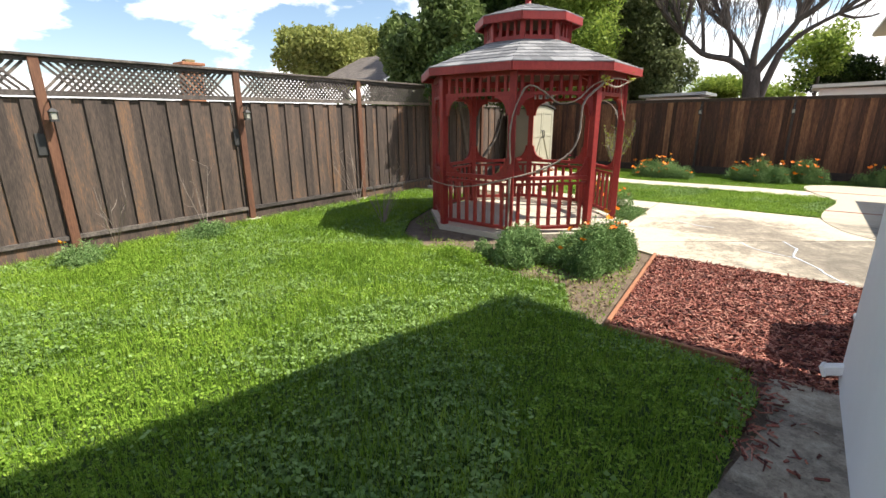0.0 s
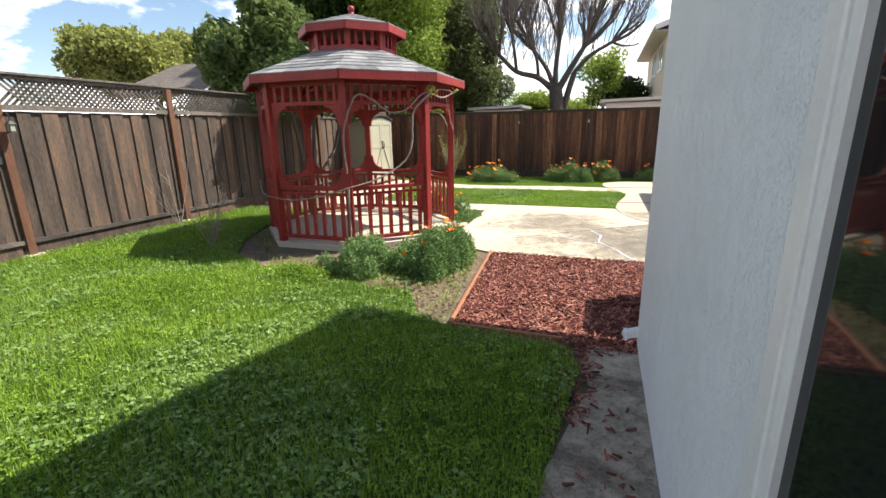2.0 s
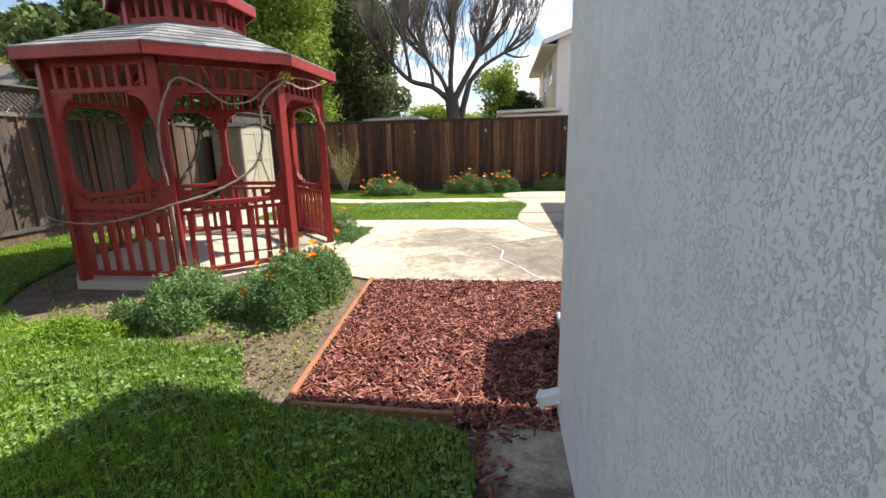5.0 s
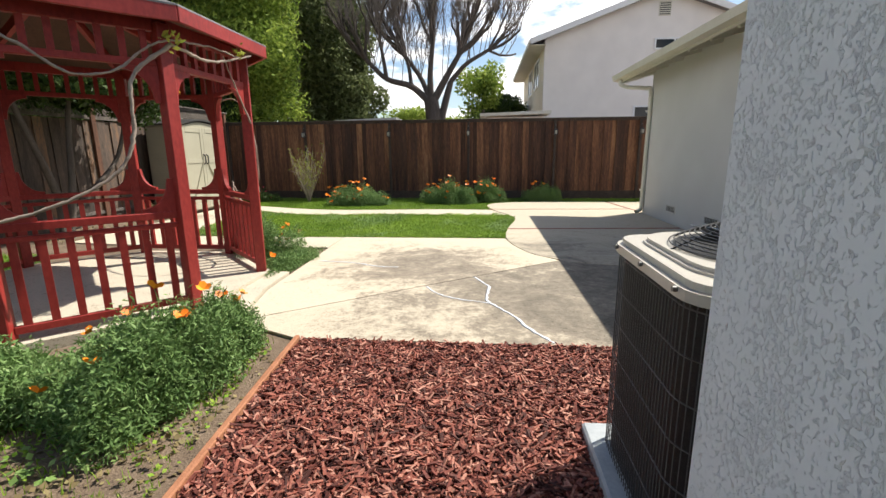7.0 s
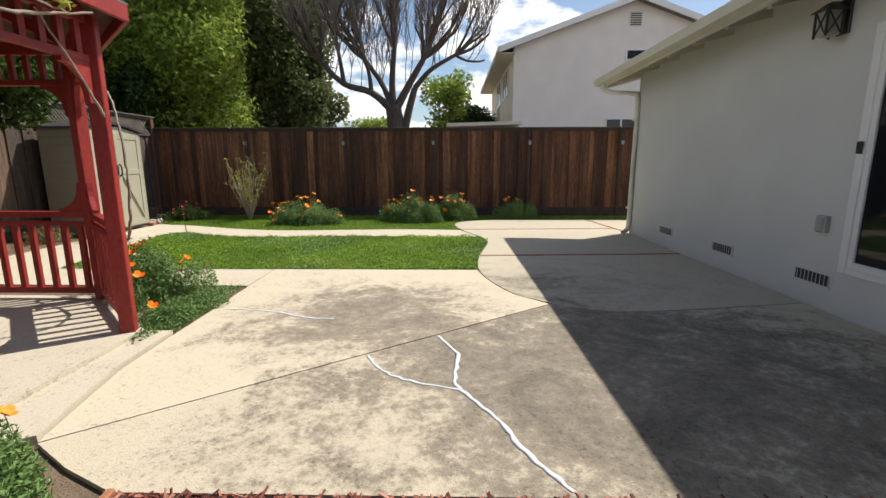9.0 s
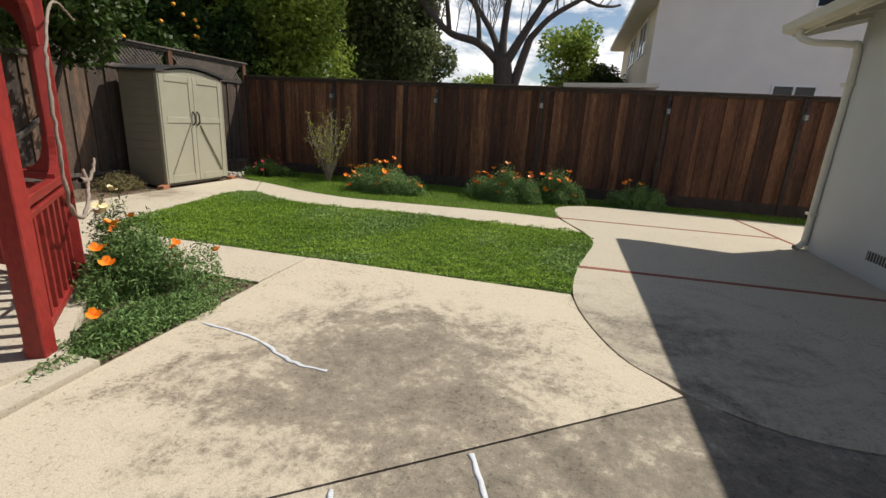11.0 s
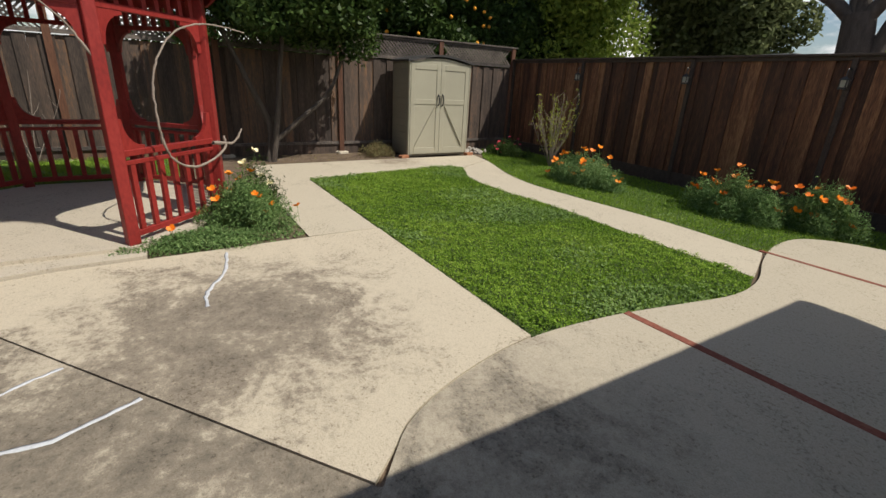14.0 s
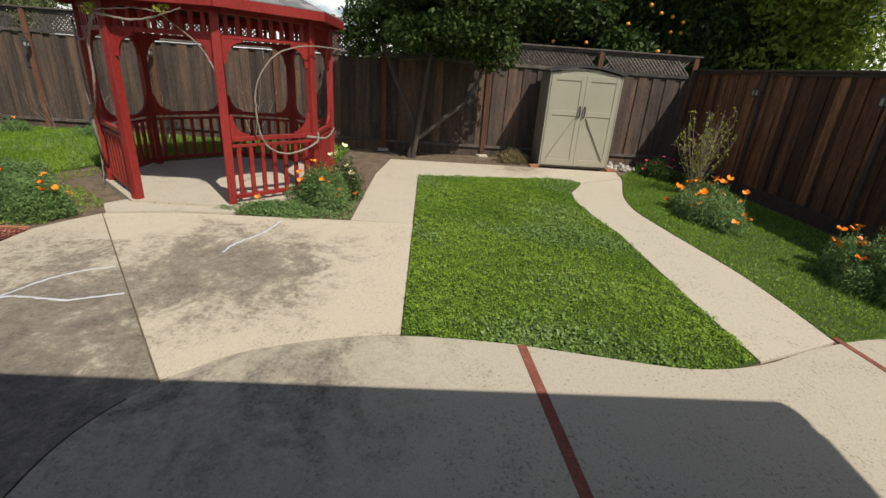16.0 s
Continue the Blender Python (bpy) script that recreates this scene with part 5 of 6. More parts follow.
def far_window(house, x, y, w, h, z, along_x):
    b = bmesh.new()
    if along_x:
        for a, c, e, g2 in ((x, x + w, z, z + 0.06), (x, x + w, z + h - 0.06, z + h), (x, x + 0.06, z + 0.06, z + h - 0.06), (x + w - 0.06, x + w, z + 0.06, z + h - 0.06), (x + w / 2 - 0.03, x + w / 2 + 0.03, z + 0.06, z + h - 0.06)):
            box(b, a, y - 0.05, e, c, y, g2)
    else:
        for a, c, e, g2 in ((y, y + w, z, z + 0.06), (y, y + w, z + h - 0.06, z + h), (y, y + 0.06, z + 0.06, z + h - 0.06), (y + w - 0.06, y + w, z + 0.06, z + h - 0.06), (y + w / 2 - 0.03, y + w / 2 + 0.03, z + 0.06, z + h - 0.06)):
            box(b, x - 0.05, a, e, x, c, g2)
    wd = part("window", b, WHITE, house)
    b = bmesh.new()
    if along_x:
        box(b, x + 0.06, y - 0.025, z + 0.06, x + w - 0.06, y - 0.015, z + h - 0.06)
    else:
        box(b, x - 0.025, y + 0.06, z + 0.06, x - 0.015, y + w - 0.06, z + h - 0.06)
    part("pane", b, GLASS, wd)


far_window(nh, 7.5, wy0, 1.5, 0.42, 4.95, True)
far_window(nh, 6.9, wy0, 1.2, 0.6, 2.3, True)
far_window(nh, wx0, 21.6, 1.7, 1.15, 3.9, False)
far_window(nh, wx0, 24.4, 1.7, 1.15, 3.9, False)
bm = bmesh.new()
box(bm, peak[0] - 0.22, wy0 - 0.03, 6.15, peak[0] + 0.22, wy0, 6.65)
vt = part("gable_vent", bm, TRIM, nh)
for i in range(6):
    bm = bmesh.new()
    bar(bm, (peak[0] - 0.19, wy0 - 0.04, 6.2 + i * 0.075), (peak[0] + 0.19, wy0 - 0.04, 6.2 + i * 0.075), 0.02, 0.03)
    part("louvre", bm, DARK_PLASTIC, vt)

for nm, x0, x1, y0, z, lab, mt in (("low_outbuilding", -4.4, -2.1, 17.5, 2.3, "pale flat roofed outbuilding behind the fence", METAL), ("patio_cover", 0.9, 3.3, 17.0, 2.42, "pale patio cover behind the fence", TRIM)):
    ob = thing(nm, ((x0 + x1) / 2, y0 + 1.2, 0), lab, "outbuilding")
    bm = bmesh.new()
    bar(bm, (x0, y0 + 1.2, z), (x1, y0 + 1.2, z + 0.06), 2.6, 0.1)
    part("roof", bm, mt, ob)
    bm = bmesh.new()
    box(bm, x0 + 0.2, y0 + 0.2, 0, x1 - 0.2, y0 + 2.2, z - 0.06)
    part("wall", bm, NEIGH, ob)

lh = thing("side_neighbour_house", (-14, 9, 0), "low neighbour house with grey gable roof and brick chimney", "house")
bm = bmesh.new()
prism(bm, [(11.4, 0), (17.0, 0), (17.0, 3.0), (14.2, 4.2), (11.4, 3.0)], pose(-12.6, 0, 0, 0, 0, 90), 1.0)
part("wall", bm, NEIGH_SIDE, lh)
for s in (-1, 1):
    bm = bmesh.new()
    bar(bm, (-14.2, 14.2 + s * 3.2, 2.9), (-14.2, 14.2, 4.3), 4.6, 0.12)
    part("roof", bm, FENCE_GREY, lh)
    bm = bmesh.new()
    bar(bm, (-11.86, 14.2 + s * 3.2, 2.86), (-11.86, 14.2, 4.26), 0.06, 0.2)
    part("barge_board", bm, WHITE, lh)
bm = bmesh.new()
box(bm, -12.2, 3.75, 0, -11.8, 4.2, 2.9)
ch = part("chimney", bm, EDGING, lh, "orange brick chimney")
bm = bmesh.new()
box(bm, -12.26, 3.68, 2.9, -11.74, 4.27, 2.97, 0.01)
part("cap", bm, EDGING, ch)
bm = bmesh.new()
box(bm, -12.1, 3.85, 2.97, -11.9, 4.1, 3.05, 0.01)
part("flue", bm, STRAW, ch)


# ---- trees ----
def crown(rng, lumps, n, size, fill=0.35):
    """Leaf points over uneven lumps (centre, radii)."""
    w = np.array([r[0] * r[1] + r[1] * r[2] + r[0] * r[2] for _, r in lumps])
    pick = rng.choice(len(lumps), n, p=w / w.sum())
    c = np.array([q[0] for q in lumps])[pick]
    r = np.array([q[1] for q in lumps])[pick]
    d = rng.normal(size=(n, 3))
    d /= np.linalg.norm(d, axis=1, keepdims=True)
    k = np.where(rng.random(n) < fill, rng.uniform(0.3, 0.9, n), rng.normal(0.97, 0.09, n))
    # smaller clusters leave gaps and a ragged outline
    lump = np.sin(d[:, 0] * 7 + c[:, 0] * 5) * np.sin(d[:, 1] * 8 + c[:, 1] * 3) * np.sin(d[:, 2] * 7 + 1.3)
    k *= 1 + 0.22 * lump
    return c + d * r * k[:, None]


def lumpy(rng, centre, radii, count, small):
    """Secondary lumps over a large egg."""
    d = rng.normal(size=(count, 3))
    d /= np.linalg.norm(d, axis=1, keepdims=True)
    c = np.asarray(centre) + d * np.asarray(radii) * 0.72
    return [(tuple(p), tuple(np.asarray(radii) * small * rng.uniform(0.75, 1.25))) for p in c]


def tree(name, base, stems, lumps, n, size, leaf, label, seed, aspect=0.5, flat=0.0):
    rng = np.random.default_rng(seed)
    t = thing(name, base, label, "tree")
    V, F = tubes(stems, 8)
    part_np("trunk", V, F, BARK, t, "", True)
    V, F = leaf_quads(rng, crown(rng, lumps, n, size), np.full(n, size), flat=flat, aspect=aspect)
    part_np("crown", V, F, leaf, t, "", kind="stuff")
    return t


def stem(pts, r0, r1, n=5):
    s = smooth_line(pts, n)
    return s, np.linspace(r0, r1, len(s))


R = np.random.default_rng(21)
tree("yellow_green_tree", (-19, 15.2, 0), [stem([(-19, 15.2, 0), (-19, 15.2, 3)], 0.25, 0.15)],
     lumpy(R, (-19.0, 14.0, 4.6), (1.9, 2.3, 1.5), 14, 0.42) + lumpy(R, (-19.0, 17.3, 5.0), (1.7, 1.7, 1.2), 10, 0.42), 40000, 0.1, SPRING_LEAF, "rounded yellow-green tree behind the side fence", 1)
tree("magnolia_tree", (-8.6, 10.2, 0), [stem([(-8.6, 10.2, 0), (-8.5, 10.2, 2), (-8.4, 10.4, 4)], 0.2, 0.08)],
     lumpy(R, (-8.6, 10.1, 3.9), (1.5, 2.0, 1.9), 22, 0.36), 44000, 0.09, MAG_LEAF, "dense dark green glossy-leaved tree behind the fence", 2)
ot = tree("orange_tree", (-7.6, 11.4, 0), [stem([(-7.6, 11.4, 0), (-7.6, 11.4, 2.4)], 0.13, 0.06)],
          lumpy(R, (-7.7, 11.2, 3.0), (1.3, 1.9, 1.35), 14, 0.42), 34000, 0.065, DARK_LEAF, "orange tree with ripe fruit behind the fence", 3)
for i in range(26):
    a = R.uniform(-1.0, 1.0)
    bm = bmesh.new()
    bmesh.ops.create_icosphere(bm, subdivisions=2, radius=0.042, matrix=pose(-7.7 + 1.25 * math.cos(a) * R.uniform(0.8, 1.0), 11.2 + 1.9 * math.sin(a), R.uniform(2.3, 4.0)))
    part("orange", bm, FRUIT, ot, smooth=True)
tree("tall_conifer", (-6.9, 15.6, 0), [stem([(-6.9, 15.6, 0), (-6.9, 15.6, 4), (-6.9, 15.6, 8.5)], 0.3, 0.05)],
     [((-6.6 + R.uniform(-1.4, 1.4), 15.2 + R.uniform(-1.0, 1.0), z), (1.15, 1.1, 0.85)) for z in np.linspace(1.9, 9.5, 32)], 90000, 0.075, MID_LEAF, "tall bright green conifer with drooping sprays", 4, aspect=0.42)
tree("broad_evergreen", (-9.6, 15.5, 0), [stem([(-9.6, 15.5, 0), (-9.6, 15.5, 6)], 0.3, 0.1)],
     lumpy(R, (-10.2, 15.6, 5.6), (2.3, 2.6, 3.6), 24, 0.4), 70000, 0.1, DARK_LEAF, "broad dark evergreen tree", 5)
tree("olive_tree", (-5.1, 20.5, 0), [stem([(-5.1, 20.5, 0), (-5.0, 20.5, 4)], 0.3, 0.12)],
     lumpy(R, (-6.0, 20.0, 5.2), (2.2, 1.8, 3.6), 26, 0.42) + lumpy(R, (-3.9, 19.6, 3.0), (1.1, 1.1, 1.1), 7, 0.5) + lumpy(R, (-5.4, 19.3, 3.2), (1.5, 1.0, 1.9), 16, 0.45), 95000, 0.085, OLIVE_LEAF, "dark olive green tree with ragged edge", 6)
tree("small_green_tree", (1.0, 22, 0), [stem([(1, 22, 0), (1, 22, 3)], 0.12, 0.05)],
     lumpy(R, (0.7, 22, 3.9), (1.2, 1.0, 1.3), 9, 0.42), 3600, 0.085, MID_LEAF, "light green open tree behind the fence", 7)
tree("round_hedge_tree", (1.9, 26, 0), [stem([(2.2, 26, 0), (2.2, 26, 2)], 0.12, 0.05)],
     lumpy(R, (2.0, 26, 3.0), (1.7, 1.2, 0.9), 9, 0.5), 9000, 0.08, DARK_LEAF, "round dark green tree in the distance", 8)
tree("distant_hedge", (-2.6, 28, 0), [stem([(-2.6, 28, 0), (-2.6, 28, 2)], 0.12, 0.05)],
     lumpy(R, (-2.4, 28, 2.6), (2.6, 1.4, 1.0), 12, 0.45), 10000, 0.09, MID_LEAF, "distant green shrubs above the fence", 9)

tree("corner_laurel", (-6.9, 13.7, 0), [stem([(-6.9, 13.7, 0), (-6.9, 13.7, 2)], 0.1, 0.05)],
     lumpy(R, (-6.9, 13.6, 2.6), (0.8, 1.1, 1.0), 12, 0.42), 16000, 0.07, DARK_LEAF, "dark laurel behind the fence corner", 15)

tree("side_hedge", (-7.0, 7.6, 0), [stem([(-7.0, 7.6, 0), (-7.0, 7.6, 1.2)], 0.08, 0.04)],
     lumpy(R, (-7.0, 7.4, 1.35), (0.6, 2.6, 0.75), 22, 0.42), 22000, 0.06, DARK_LEAF, "dark hedge behind the lattice fence", 16)

tree("far_side_tree", (-17.8, -10.5, 0), [stem([(-17.8, -10.5, 0), (-17.8, -10.5, 2.4)], 0.15, 0.06)],
     lumpy(R, (-17.8, -10.5, 3.0), (1.5, 1.8, 1.6), 14, 0.42), 9000, 0.09, OLIVE_LEAF, "dull green tree beyond the side fence", 17)

# citrus tree inside the yard
cs = [stem([(-5.15, 6.85, 0), (-5.2, 6.9, 0.6), (-5.1, 6.6, 1.3), (-5.0, 6.2, 2.2)], 0.07, 0.03), stem([(-5.12, 6.9, 0), (-5.05, 7.0, 0.7), (-5.05, 7.1, 1.5), (-5.0, 7.2, 2.3)], 0.06, 0.03), stem([(-5.1, 6.95, 0.35), (-5.0, 7.4, 0.75), (-5.0, 7.9, 1.2), (-5.0, 8.2, 1.9)], 0.05, 0.025)]
tree("citrus_tree", (-5.15, 6.9, 0), cs, lumpy(R, (-4.8, 7.2, 2.65), (1.1, 1.35, 0.72), 26, 0.4) + [((-4.9, 8.3, 2.05), (0.4, 0.45, 0.35)), ((-5.1, 5.9, 2.2), (0.4, 0.4, 0.4))], 36000, 0.048, DARK_LEAF, "leafy citrus tree with several slender stems", 10)


def bare_tree():
    rng = np.random.default_rng(77)
    t = thing("bare_tree", (-0.6, 16.0, 0), "large leafless tree with upright pollard shoots", "tree")
    thick, thin = [], []

    def grow(p, d, length, r, depth):
        k = 5
        pts = [p]
        for _ in range(k):
            d = d + rng.normal(0, 0.1, 3) + np.array([0, 0, 0.09])
            d /= np.linalg.norm(d)
            pts.append(pts[-1] + d * length / k)
        (thick if r > 0.03 else thin).append((np.array(pts), np.linspace(r, r * 0.62, k + 1)))
        if depth == 0:
            return
        for _ in range(int(rng.integers(2, 4)) if depth > 2 else int(rng.integers(4, 7))):
            q = pts[int(rng.integers(2, k + 1))]
            side = rng.normal(0, 1, 3)
            side[2] = abs(side[2]) * 0.5
            nd = d * 0.75 + side * (0.42 if depth > 2 else 0.3) + np.array([0, 0, 0.28])
            grow(q, nd / np.linalg.norm(nd), length * rng.uniform(0.55, 0.8), r * 0.52, depth - 1)

    trunk = stem([(-0.5, 16, -0.1), (-0.55, 16, 1.2), (-0.62, 16, 2.3), (-0.7, 16, 2.9)], 0.3, 0.24)
    thick.append(trunk)
    thick.append(stem([(-0.5, 16.1, 1.5), (-0.3, 16.1, 2.5), (-0.05, 16.1, 3.4)], 0.15, 0.1))
    for pts, r in (([(-0.72, 16, 2.75), (-1.3, 15.9, 3.25), (-2.1, 15.9, 3.5), (-2.75, 15.9, 4.1)], 0.15), ([(-0.72, 16, 2.8), (-1.0, 16.1, 3.5), (-1.5, 16.1, 4.2)], 0.13), ([(-0.68, 16, 2.8), (-0.7, 16, 3.6), (-0.6, 15.9, 4.5)], 0.15), ([(-0.6, 16, 2.8), (-0.2, 16, 3.5), (0.25, 15.9, 4.2)], 0.17), ([(-0.05, 16.1, 3.4), (0.45, 16, 3.9), (1.15, 16, 4.3)], 0.11), ([(-2.1, 15.9, 3.5), (-2.2, 15.9, 4.2), (-2.3, 15.9, 4.8)], 0.09), ([(-1.3, 15.9, 3.25), (-1.4, 16, 3.9), (-1.7, 16, 4.6)], 0.09)):
        r *= 0.78
        s, rad = stem(pts, r, r * 0.6)
        for _ in range(9):
            nd = np.array([rng.normal(0, 0.28), rng.normal(0, 0.28), 1.0])
            grow(s[rng.integers(4, len(s))], nd / np.linalg.norm(nd), rng.uniform(0.8, 1.9), 0.019, 2)
        thick.append((s, rad))
        d = s[-1] - s[-3]
        d /= np.linalg.norm(d)
        for _ in range(7):
            nd = d + rng.normal(0, 0.42, 3) + np.array([0, 0, 0.25])
            grow(s[-1], nd / np.linalg.norm(nd), rng.uniform(0.9, 1.5), r * 0.5, 3)
    V, F = tubes(thick, 7)
    part_np("trunk", V, F, BARK, t, "dark grey forked trunk and limbs", True)
    V, F = tubes([(p, np.maximum(q * 0.8, 0.004)) for p, q in thin], 3)
    part_np("twig_growth", V, F, GREY_TWIG, t, "fine bare twigs", kind="stuff")


bare_tree()


# ---- plants in the yard ----
def flower(bm, p, r, rng):
    """An open cup of four petals."""
    tilt = Matrix.Rotation(rng.uniform(0, 6.28), 4, "Z") @ Matrix.Rotation(rng.uniform(0.1, 0.7), 4, "X")
    m = Matrix.Translation(p) @ tilt
    for k in range(4):
        a = radians(90 * k)
        c, s = math.cos(a), math.sin(a)
        pts = [(0, 0, 0), (r * 0.6, -r * 0.62, r * 0.45), (r * 1.05, -r * 0.35, r * 0.85), (r * 1.05, r * 0.35, r * 0.85), (r * 0.6, r * 0.62, r * 0.45)]
        vs = [bm.verts.new(m @ Vector((x * c - y * s, x * s + y * c, z))) for x, y, z in pts]
        bm.faces.new(vs)


def poppy_bush(x, y, rx, ry, h, n, blooms, seed, label="feathery green poppy clump with orange flowers", leaf=None, petal=None, br=0.026, name="poppy_bush", z=0.0, out=0.9):
    rng = np.random.default_rng(seed)
    t = thing(name, (x, y, z), label, "bush", "poppy clumps" if name == "poppy_bush" else "")
    m = 26
    cl = np.column_stack([rng.normal(0, 0.45, m).clip(-1, 1) * rx + x, rng.normal(0, 0.45, m).clip(-1, 1) * ry + y])
    pick = rng.integers(0, m, n)
    d = rng.normal(size=(n, 3))
    d[:, 2] = abs(d[:, 2])
    d /= np.linalg.norm(d, axis=1, keepdims=True)
    rr = np.where(rng.random(n) < 0.3, rng.uniform(0.2, 1, n), rng.normal(0.95, 0.12, n))
    fall = 1 - 0.4 * np.hypot((cl[pick, 0] - x) / rx, (cl[pick, 1] - y) / ry).clip(0, 1)
    fall = fall * rng.uniform(0.68, 1.12, m)[pick]
    at = np.column_stack([cl[pick, 0] + d[:, 0] * rr * 0.34 * rx, cl[pick, 1] + d[:, 1] * rr * 0.34 * ry, z + 0.02 + d[:, 2] * rr * h * fall * 0.95])
    V1, F1 = leaf_quads(rng, at, np.full(n, 0.021), aspect=0.2)
    V2, F2 = leaf_quads(rng, at[: n // 2] + rng.normal(0, 0.012, (n // 2, 3)), np.full(n // 2, 0.014), aspect=0.4)
    part_np("foliage", np.vstack([V1, V2]), np.vstack([F1, F2 + len(V1)]), leaf or POPPY_LEAF, t, kind="stuff")
    for i in range(blooms):
        k = rng.integers(0, m)
        v = rng.normal(size=3)
        v[2] = abs(v[2]) * (1.2 if rng.random() < out else 0.5) + 0.15
        v /= np.linalg.norm(v)
        px, py = cl[k, 0] + v[0] * 0.5 * rx, cl[k, 1] + v[1] * 0.5 * ry
        low = 1 - 0.4 * min(1, math.hypot((cl[k, 0] - x) / rx, (cl[k, 1] - y) / ry))
        pz = z + 0.05 + h * low * v[2] * rng.uniform(1.02, 1.25)
        b = bmesh.new()
        flower(b, Vector((px, py, pz)), br * rng.uniform(0.8, 1.2), rng)
        fl2 = part("flower", b, petal or ORANGE, t)
        V, F = tubes([(np.array([(px, py, pz), (px + 0.01, py, pz - 0.05), (px + 0.005, py + 0.01, max(z, pz - 0.16))]), np.full(3, 0.0022))], 3)
        part_np("stalk", V, F, POPPY_LEAF, fl2)


poppy_bush(-0.62, 2.75, 0.38, 0.52, 0.5, 46000, 8, 1, br=0.036)
poppy_bush(-1.35, 2.45, 0.36, 0.34, 0.42, 26000, 0, 2, "feathery grey-green poppy clump without flowers")
poppy_bush(-0.62, 3.3, 0.24, 0.26, 0.4, 15000, 11, 12, br=0.034)
poppy_bush(-1.6, 5.9, 0.32, 0.34, 0.5, 12000, 14, 3, br=0.036)
poppy_bush(-1.1, 5.5, 0.17, 0.55, 0.14, 6000, 1, 4, "low feathery poppy seedlings beside the patio", br=0.03)
poppy_bush(-1.85, 11.1, 0.72, 0.36, 0.5, 26000, 40, 5, br=0.046, out=0.6)
poppy_bush(0.25, 11.35, 0.55, 0.34, 0.56, 21000, 22, 6, br=0.046)
poppy_bush(1.15, 11.66, 0.48, 0.2, 0.56, 18000, 16, 7, br=0.044)
poppy_bush(2.5, 11.92, 0.42, 0.18, 0.48, 12000, 4, 8, br=0.044)
poppy_bush(-5.1, -0.62, 0.2, 0.25, 0.3, 4000, 1, 9, br=0.03)
poppy_bush(-5.15, 0.75, 0.25, 0.35, 0.26, 5000, 0, 10, "feathery green weeds at the fence foot")
poppy_bush(-1.95, 1.98, 0.4, 0.16, 0.16, 5000, 0, 11, "low green weeds at the lawn's edge", leaf=GRASS)
poppy_bush(-2.0, 6.12, 0.3, 0.25, 0.62, 3600, 9, 13, "small rose bush with cream blooms", leaf=DARK_LEAF, petal=YELLOW, br=0.04, name="rose_bush")
poppy_bush(-4.6, 11.6, 0.42, 0.3, 0.38, 7000, 14, 14, "low geranium bush with red flowers", leaf=DARK_LEAF, petal=PINK, br=0.03, name="geranium_bush")
poppy_bush(-5.3, 8.95, 0.28, 0.3, 0.28, 4500, 0, 15, "half dry low lavender bush", leaf=STRAW, name="dry_bush")


def twig_shrub(name, x, y, h, spread, count, seed, label, leaf, nleaf, r=0.007):
    rng = np.random.default_rng(seed)
    t = thing(name, (x, y, 0), label, "shrub")
    paths, tips = [], []
    for _ in range(count):
        a = rng.uniform(0, 6.28)
        d = np.array([math.cos(a), math.sin(a), 0]) * spread * rng.uniform(0.2, 1)
        hh = h * rng.uniform(0.65, 1.05)
        s = smooth_line([(x, y, 0), (x + d[0] * 0.35, y + d[1] * 0.35, hh * 0.35), (x + d[0] * 0.75, y + d[1] * 0.75, hh * 0.7), (x + d[0], y + d[1], hh)], 4)
        paths.append((s, np.linspace(r, r * 0.35, len(s))))
        for _ in range(3):
            k = rng.integers(4, len(s))
            e = s[k] + np.array([rng.normal(0, 0.09), rng.normal(0, 0.09), rng.uniform(0.06, 0.22)])
            paths.append((np.array([s[k], (s[k] + e) / 2 + rng.normal(0, 0.01, 3), e]), np.array([r * 0.5, r * 0.4, r * 0.25])))
            tips += [e, (s[k] + e) / 2]
        tips += list(s[5:])
    V, F = tubes(paths, 4)
    part_np("twig_growth", V, F, TWIG, t, kind="stuff")
    if nleaf:
        tips = np.array(tips)
        at2 = tips[rng.integers(0, len(tips), nleaf)] + rng.normal(0, 0.02, (nleaf, 3))
        V, F = leaf_quads(rng, at2, np.full(nleaf, 0.02))
        part_np("leaves", V, F, leaf, t, kind="stuff")


twig_shrub("budding_shrub", -3.25, 11.6, 1.25, 0.5, 34, 31, "upright twiggy shrub with small new leaves", YEL_LEAF, 900)
twig_shrub("bare_shrub", -3.85, 2.75, 0.95, 0.5, 16, 32, "bare twiggy shrub in the soil by the gazebo", YEL_LEAF, 0, 0.006)
twig_shrub("bare_canes", -5.45, 3.7, 1.3, 0.5, 5, 33, "thin bare canes against the fence", YEL_LEAF, 0, 0.006)
twig_shrub("bare_canes", -5.5, -0.2, 0.8, 0.45, 5, 34, "thin bare canes against the fence", YEL_LEAF, 0, 0.005)
twig_shrub("bare_canes", -5.5, 0.9, 0.9, 0.4, 4, 35, "thin bare canes against the fence", YEL_LEAF, 0, 0.005)

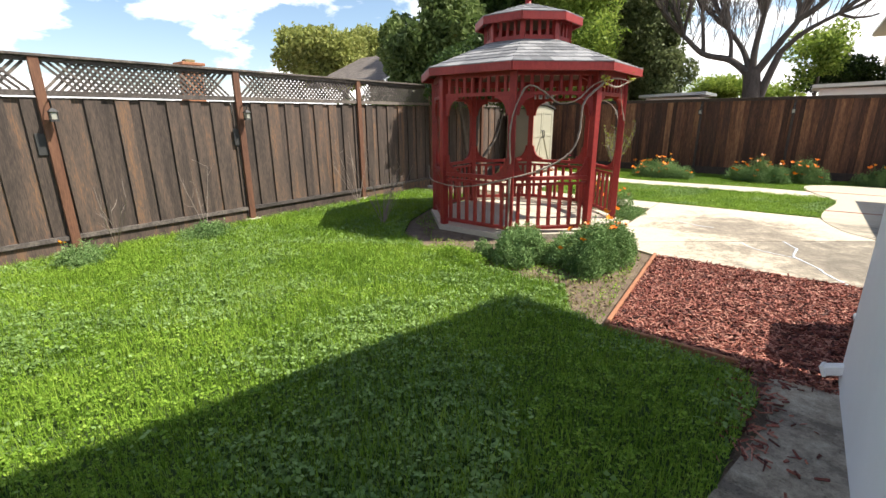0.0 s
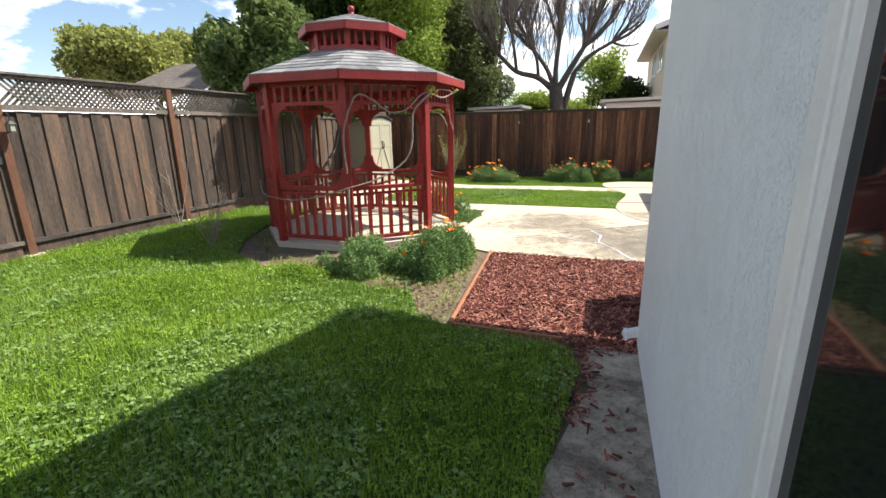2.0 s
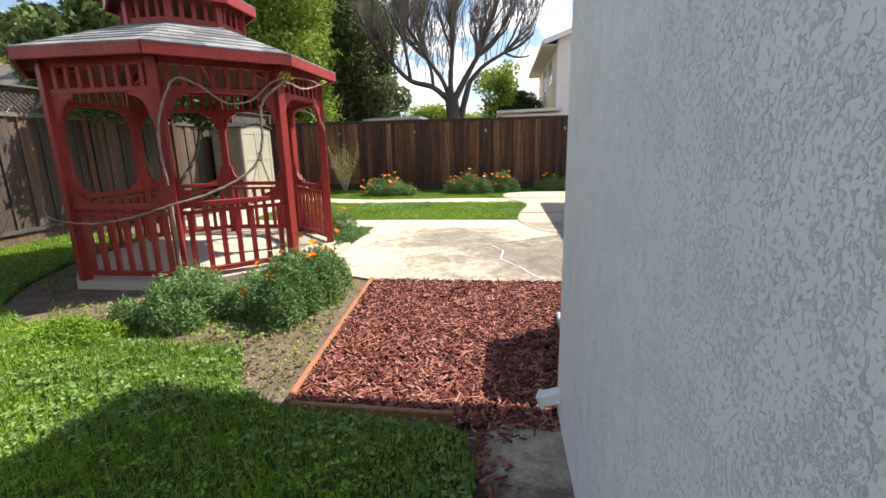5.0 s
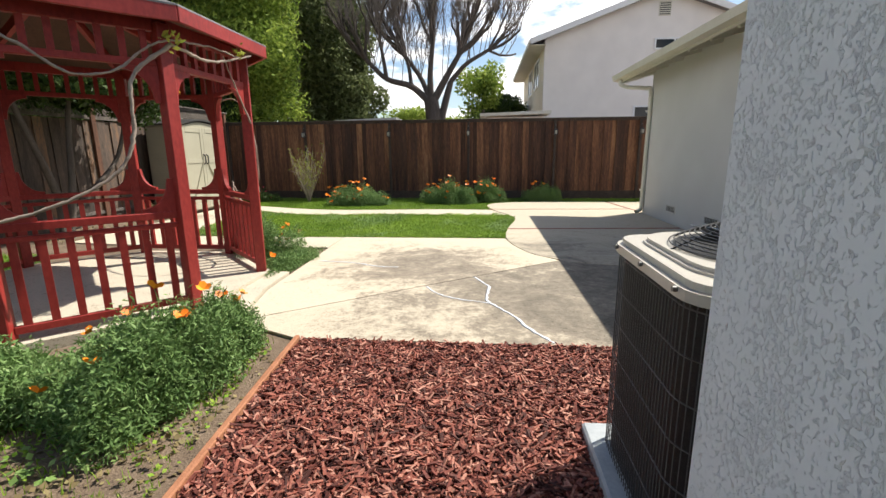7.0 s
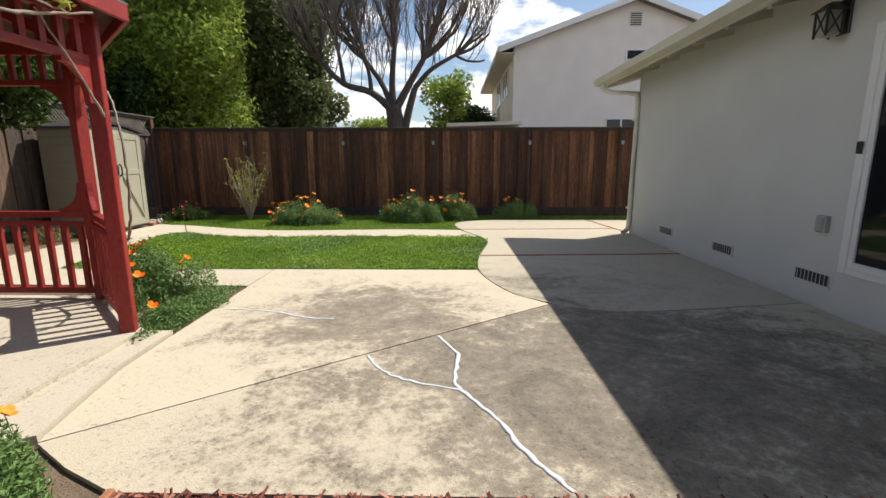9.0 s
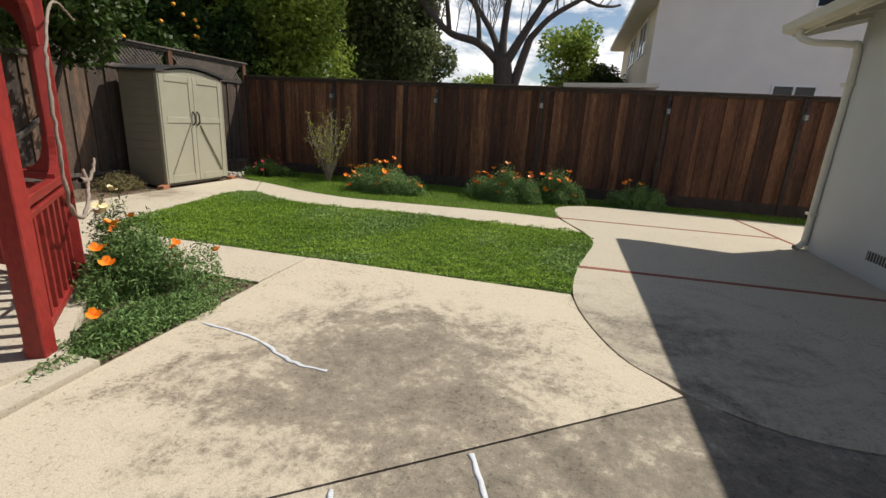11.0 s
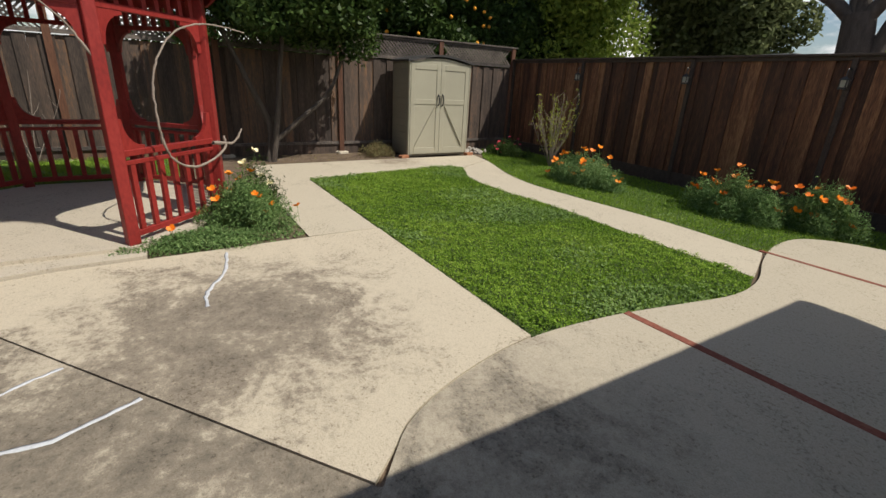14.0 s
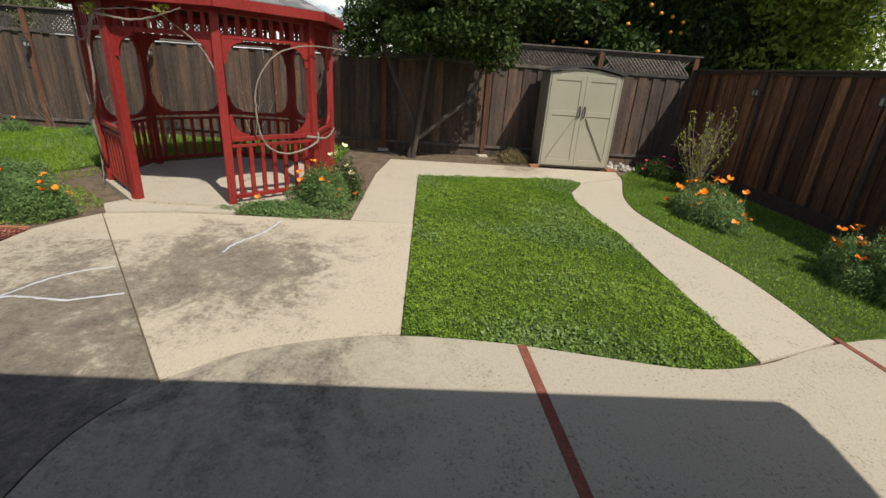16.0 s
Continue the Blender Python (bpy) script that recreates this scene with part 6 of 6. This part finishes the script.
rng = np.random.default_rng(8)
for i in range(40):
    bm = bmesh.new()
    bmesh.ops.create_icosphere(bm, subdivisions=1, radius=1, matrix=pose(rng.uniform(-5.65, -4.9), rng.uniform(10.85, 11.4), rng.uniform(0.02, 0.06), *rng.uniform(0, 90, 3)) @ Matrix.Diagonal((rng.uniform(0.03, 0.06), rng.uniform(0.03, 0.06), rng.uniform(0.02, 0.04), 1)))
    tagged(part("cobble", bm, ROCK, None, smooth=True), "pale rounded cobblestone beside the shed", "stone", "cobbles by the shed")
for p in ((-4.85, 9.28), (-4.85, 10.8)):
    bm = bmesh.new()
    post_bar(bm, *p, 0.0, 0.07, 0.1, 0.2, 20, 0.006)
    tagged(part("brick", bm, EDGING, None), "red brick lying at the shed's corner", "brick", "bricks by the shed")


# ---- grass ----
def scatter(rng, poly, per_m2):
    poly = np.asarray(poly)
    lo, hi = poly.min(0), poly.max(0)
    n = int((hi - lo).prod() * per_m2)
    x, y = rng.uniform(lo[0], hi[0], n), rng.uniform(lo[1], hi[1], n)
    k = inside(x, y, poly)
    return x[k], y[k]


def sod(name, poly, leaves, spears, leaf_h, leaf_r, seed, label, mats, patch=0.0, blade_h=0.05):
    rng = np.random.default_rng(seed)
    x, y = scatter(rng, poly, leaves)
    hum = 0.5 + 0.2 * np.sin(x * 2.1 + 1.3 * np.sin(y * 1.7)) + 0.18 * np.sin(y * 2.7 + x * 0.9 + 0.6) + 0.14 * np.sin(x * 5.3 - y * 4.1 + 2 * np.sin(y * 2.2))
    fine = 0.5 + 0.5 * np.sin(x * 17 + 2 * np.sin(y * 9 + 2 * np.sin(x * 3.1))) * np.sin(y * 15 + 1.1 + 2 * np.sin(x * 6.3))
    keep = rng.random(len(x)) < 0.45 + 0.55 * hum
    x, y, hum, fine = x[keep], y[keep], hum[keep], fine[keep]
    z = 0.012 + leaf_h * (0.35 + 0.65 * hum) * (0.15 + 0.85 * fine ** 1.4) * rng.uniform(0.3, 1.0, len(x))
    at = np.column_stack([x, y, z])
    grey = (hum + rng.normal(0, 0.12, len(x))) < patch
    for sel, mt, nm in ((~grey, mats[0], name), (grey, mats[1], "clover_patch")):
        if sel.sum() < 50:
            continue
        big = 1.45 if nm == "clover_patch" else 1.0
        tuft = at[sel] * (1, 1, big)
        V, F = leaf_quads(rng, tuft, np.full(sel.sum(), leaf_r * big), flat=0.6, aspect=0.7)
        tagged(part_np(nm, V, F, mt, None, kind="stuff"), label, "grass")
    x, y = scatter(rng, poly, spears)
    V, F = blades(rng, np.column_stack([x, y, np.full(len(x), 0.008)]), np.full(len(x), blade_h), 0.0028)
    tagged(part_np("grass_blades", V, F, mats[0], None, kind="stuff"), "green grass blades among the clover", "grass")


sod("clover_grass", [(x, max(y, -3.4)) for x, y in FRONT_LAWN], 6600, 3600, 0.1, 0.0105, 41, "overgrown green clover and grass", (GRASS, GREY_CLOVER), 0.45, 0.08)
sod("clover_grass", LAWN_BACK, 8500, 2200, 0.075, 0.0095, 42, "thick green clover lawn", (GRASS, GREY_CLOVER), 0.25, 0.045)
sod("mown_grass", BACK_STRIP, 2200, 2600, 0.03, 0.011, 43, "short green grass before the fence", (GRASS, GREY_CLOVER), 0.0, 0.04)
sod("weeds", [(-0.3, 3.45), (-0.22, 2.6), (-0.5, 2.1), (-1.8, 2.0), (-1.7, 2.9), (-1.05, 3.65)], 1800, 500, 0.05, 0.013, 44, "green weeds in the flower bed", (GRASS, GREY_CLOVER), 0.2)
sod("weeds", [(-5.7, -3), (-5.3, -3), (-5.25, 2), (-5.5, 5), (-5.7, 5)], 500, 400, 0.05, 0.013, 45, "sparse weeds at the foot of the fence", (GRASS, STRAW), 0.5, 0.09)
sod("weeds", [(-0.93, 5.05), (-0.96, 6.33), (-2.3, 6.33), (-2.0, 5.75), (-1.4, 5.3)], 2500, 600, 0.05, 0.012, 46, "green ground cover in the flower bed", (POPPY_LEAF, GREY_CLOVER), 0.2)
sod("weeds", [(-0.4, 1.5), (-0.05, 1.35), (-0.2, 2.6), (-0.6, 2.1), (-2.2, 2.05), (-3.6, 3.2), (-4.1, 4.4), (-3.95, 4.6), (-2.9, 2.75), (-1.7, 2.5)], 1100, 420, 0.04, 0.012, 47, "sparse weeds on bare soil by the gazebo", (GRASS, STRAW), 0.3, 0.05)

# leaf litter and clods on the bare soil
rng = np.random.default_rng(90)
k = 1500
px = np.r_[rng.uniform(-1.0, 0.0, 500), rng.uniform(-4.2, -1.0, 400), rng.uniform(-5.7, -4.8, 600)]
py = np.r_[rng.uniform(1.4, 3.3, 500), rng.uniform(2.0, 3.4, 400), rng.uniform(6.4, 9.3, 600)]
V, F = leaf_quads(rng, np.column_stack([px, py, np.full(k, 0.008)]), np.full(k, 0.016), flat=0.85, aspect=0.6)
tagged(part_np("leaf_litter", V, F, STRAW, None, kind="stuff"), "dry brown leaf litter on the soil", "litter")

um = thing("patio_umbrella", (-10.5, -1.6, 0), "white patio umbrella in the neighbouring yard", "umbrella")
bm = bmesh.new()
bmesh.ops.create_cone(bm, cap_ends=True, segments=8, radius1=1.3, radius2=0.05, depth=0.5, matrix=pose(-10.5, -1.6, 2.65))
part("canopy", bm, WHITE, um)
bm = bmesh.new()
bmesh.ops.create_cone(bm, cap_ends=True, segments=10, radius1=0.025, radius2=0.025, depth=2.9, matrix=pose(-10.5, -1.6, 1.45))
part("pole", bm, METAL, um)
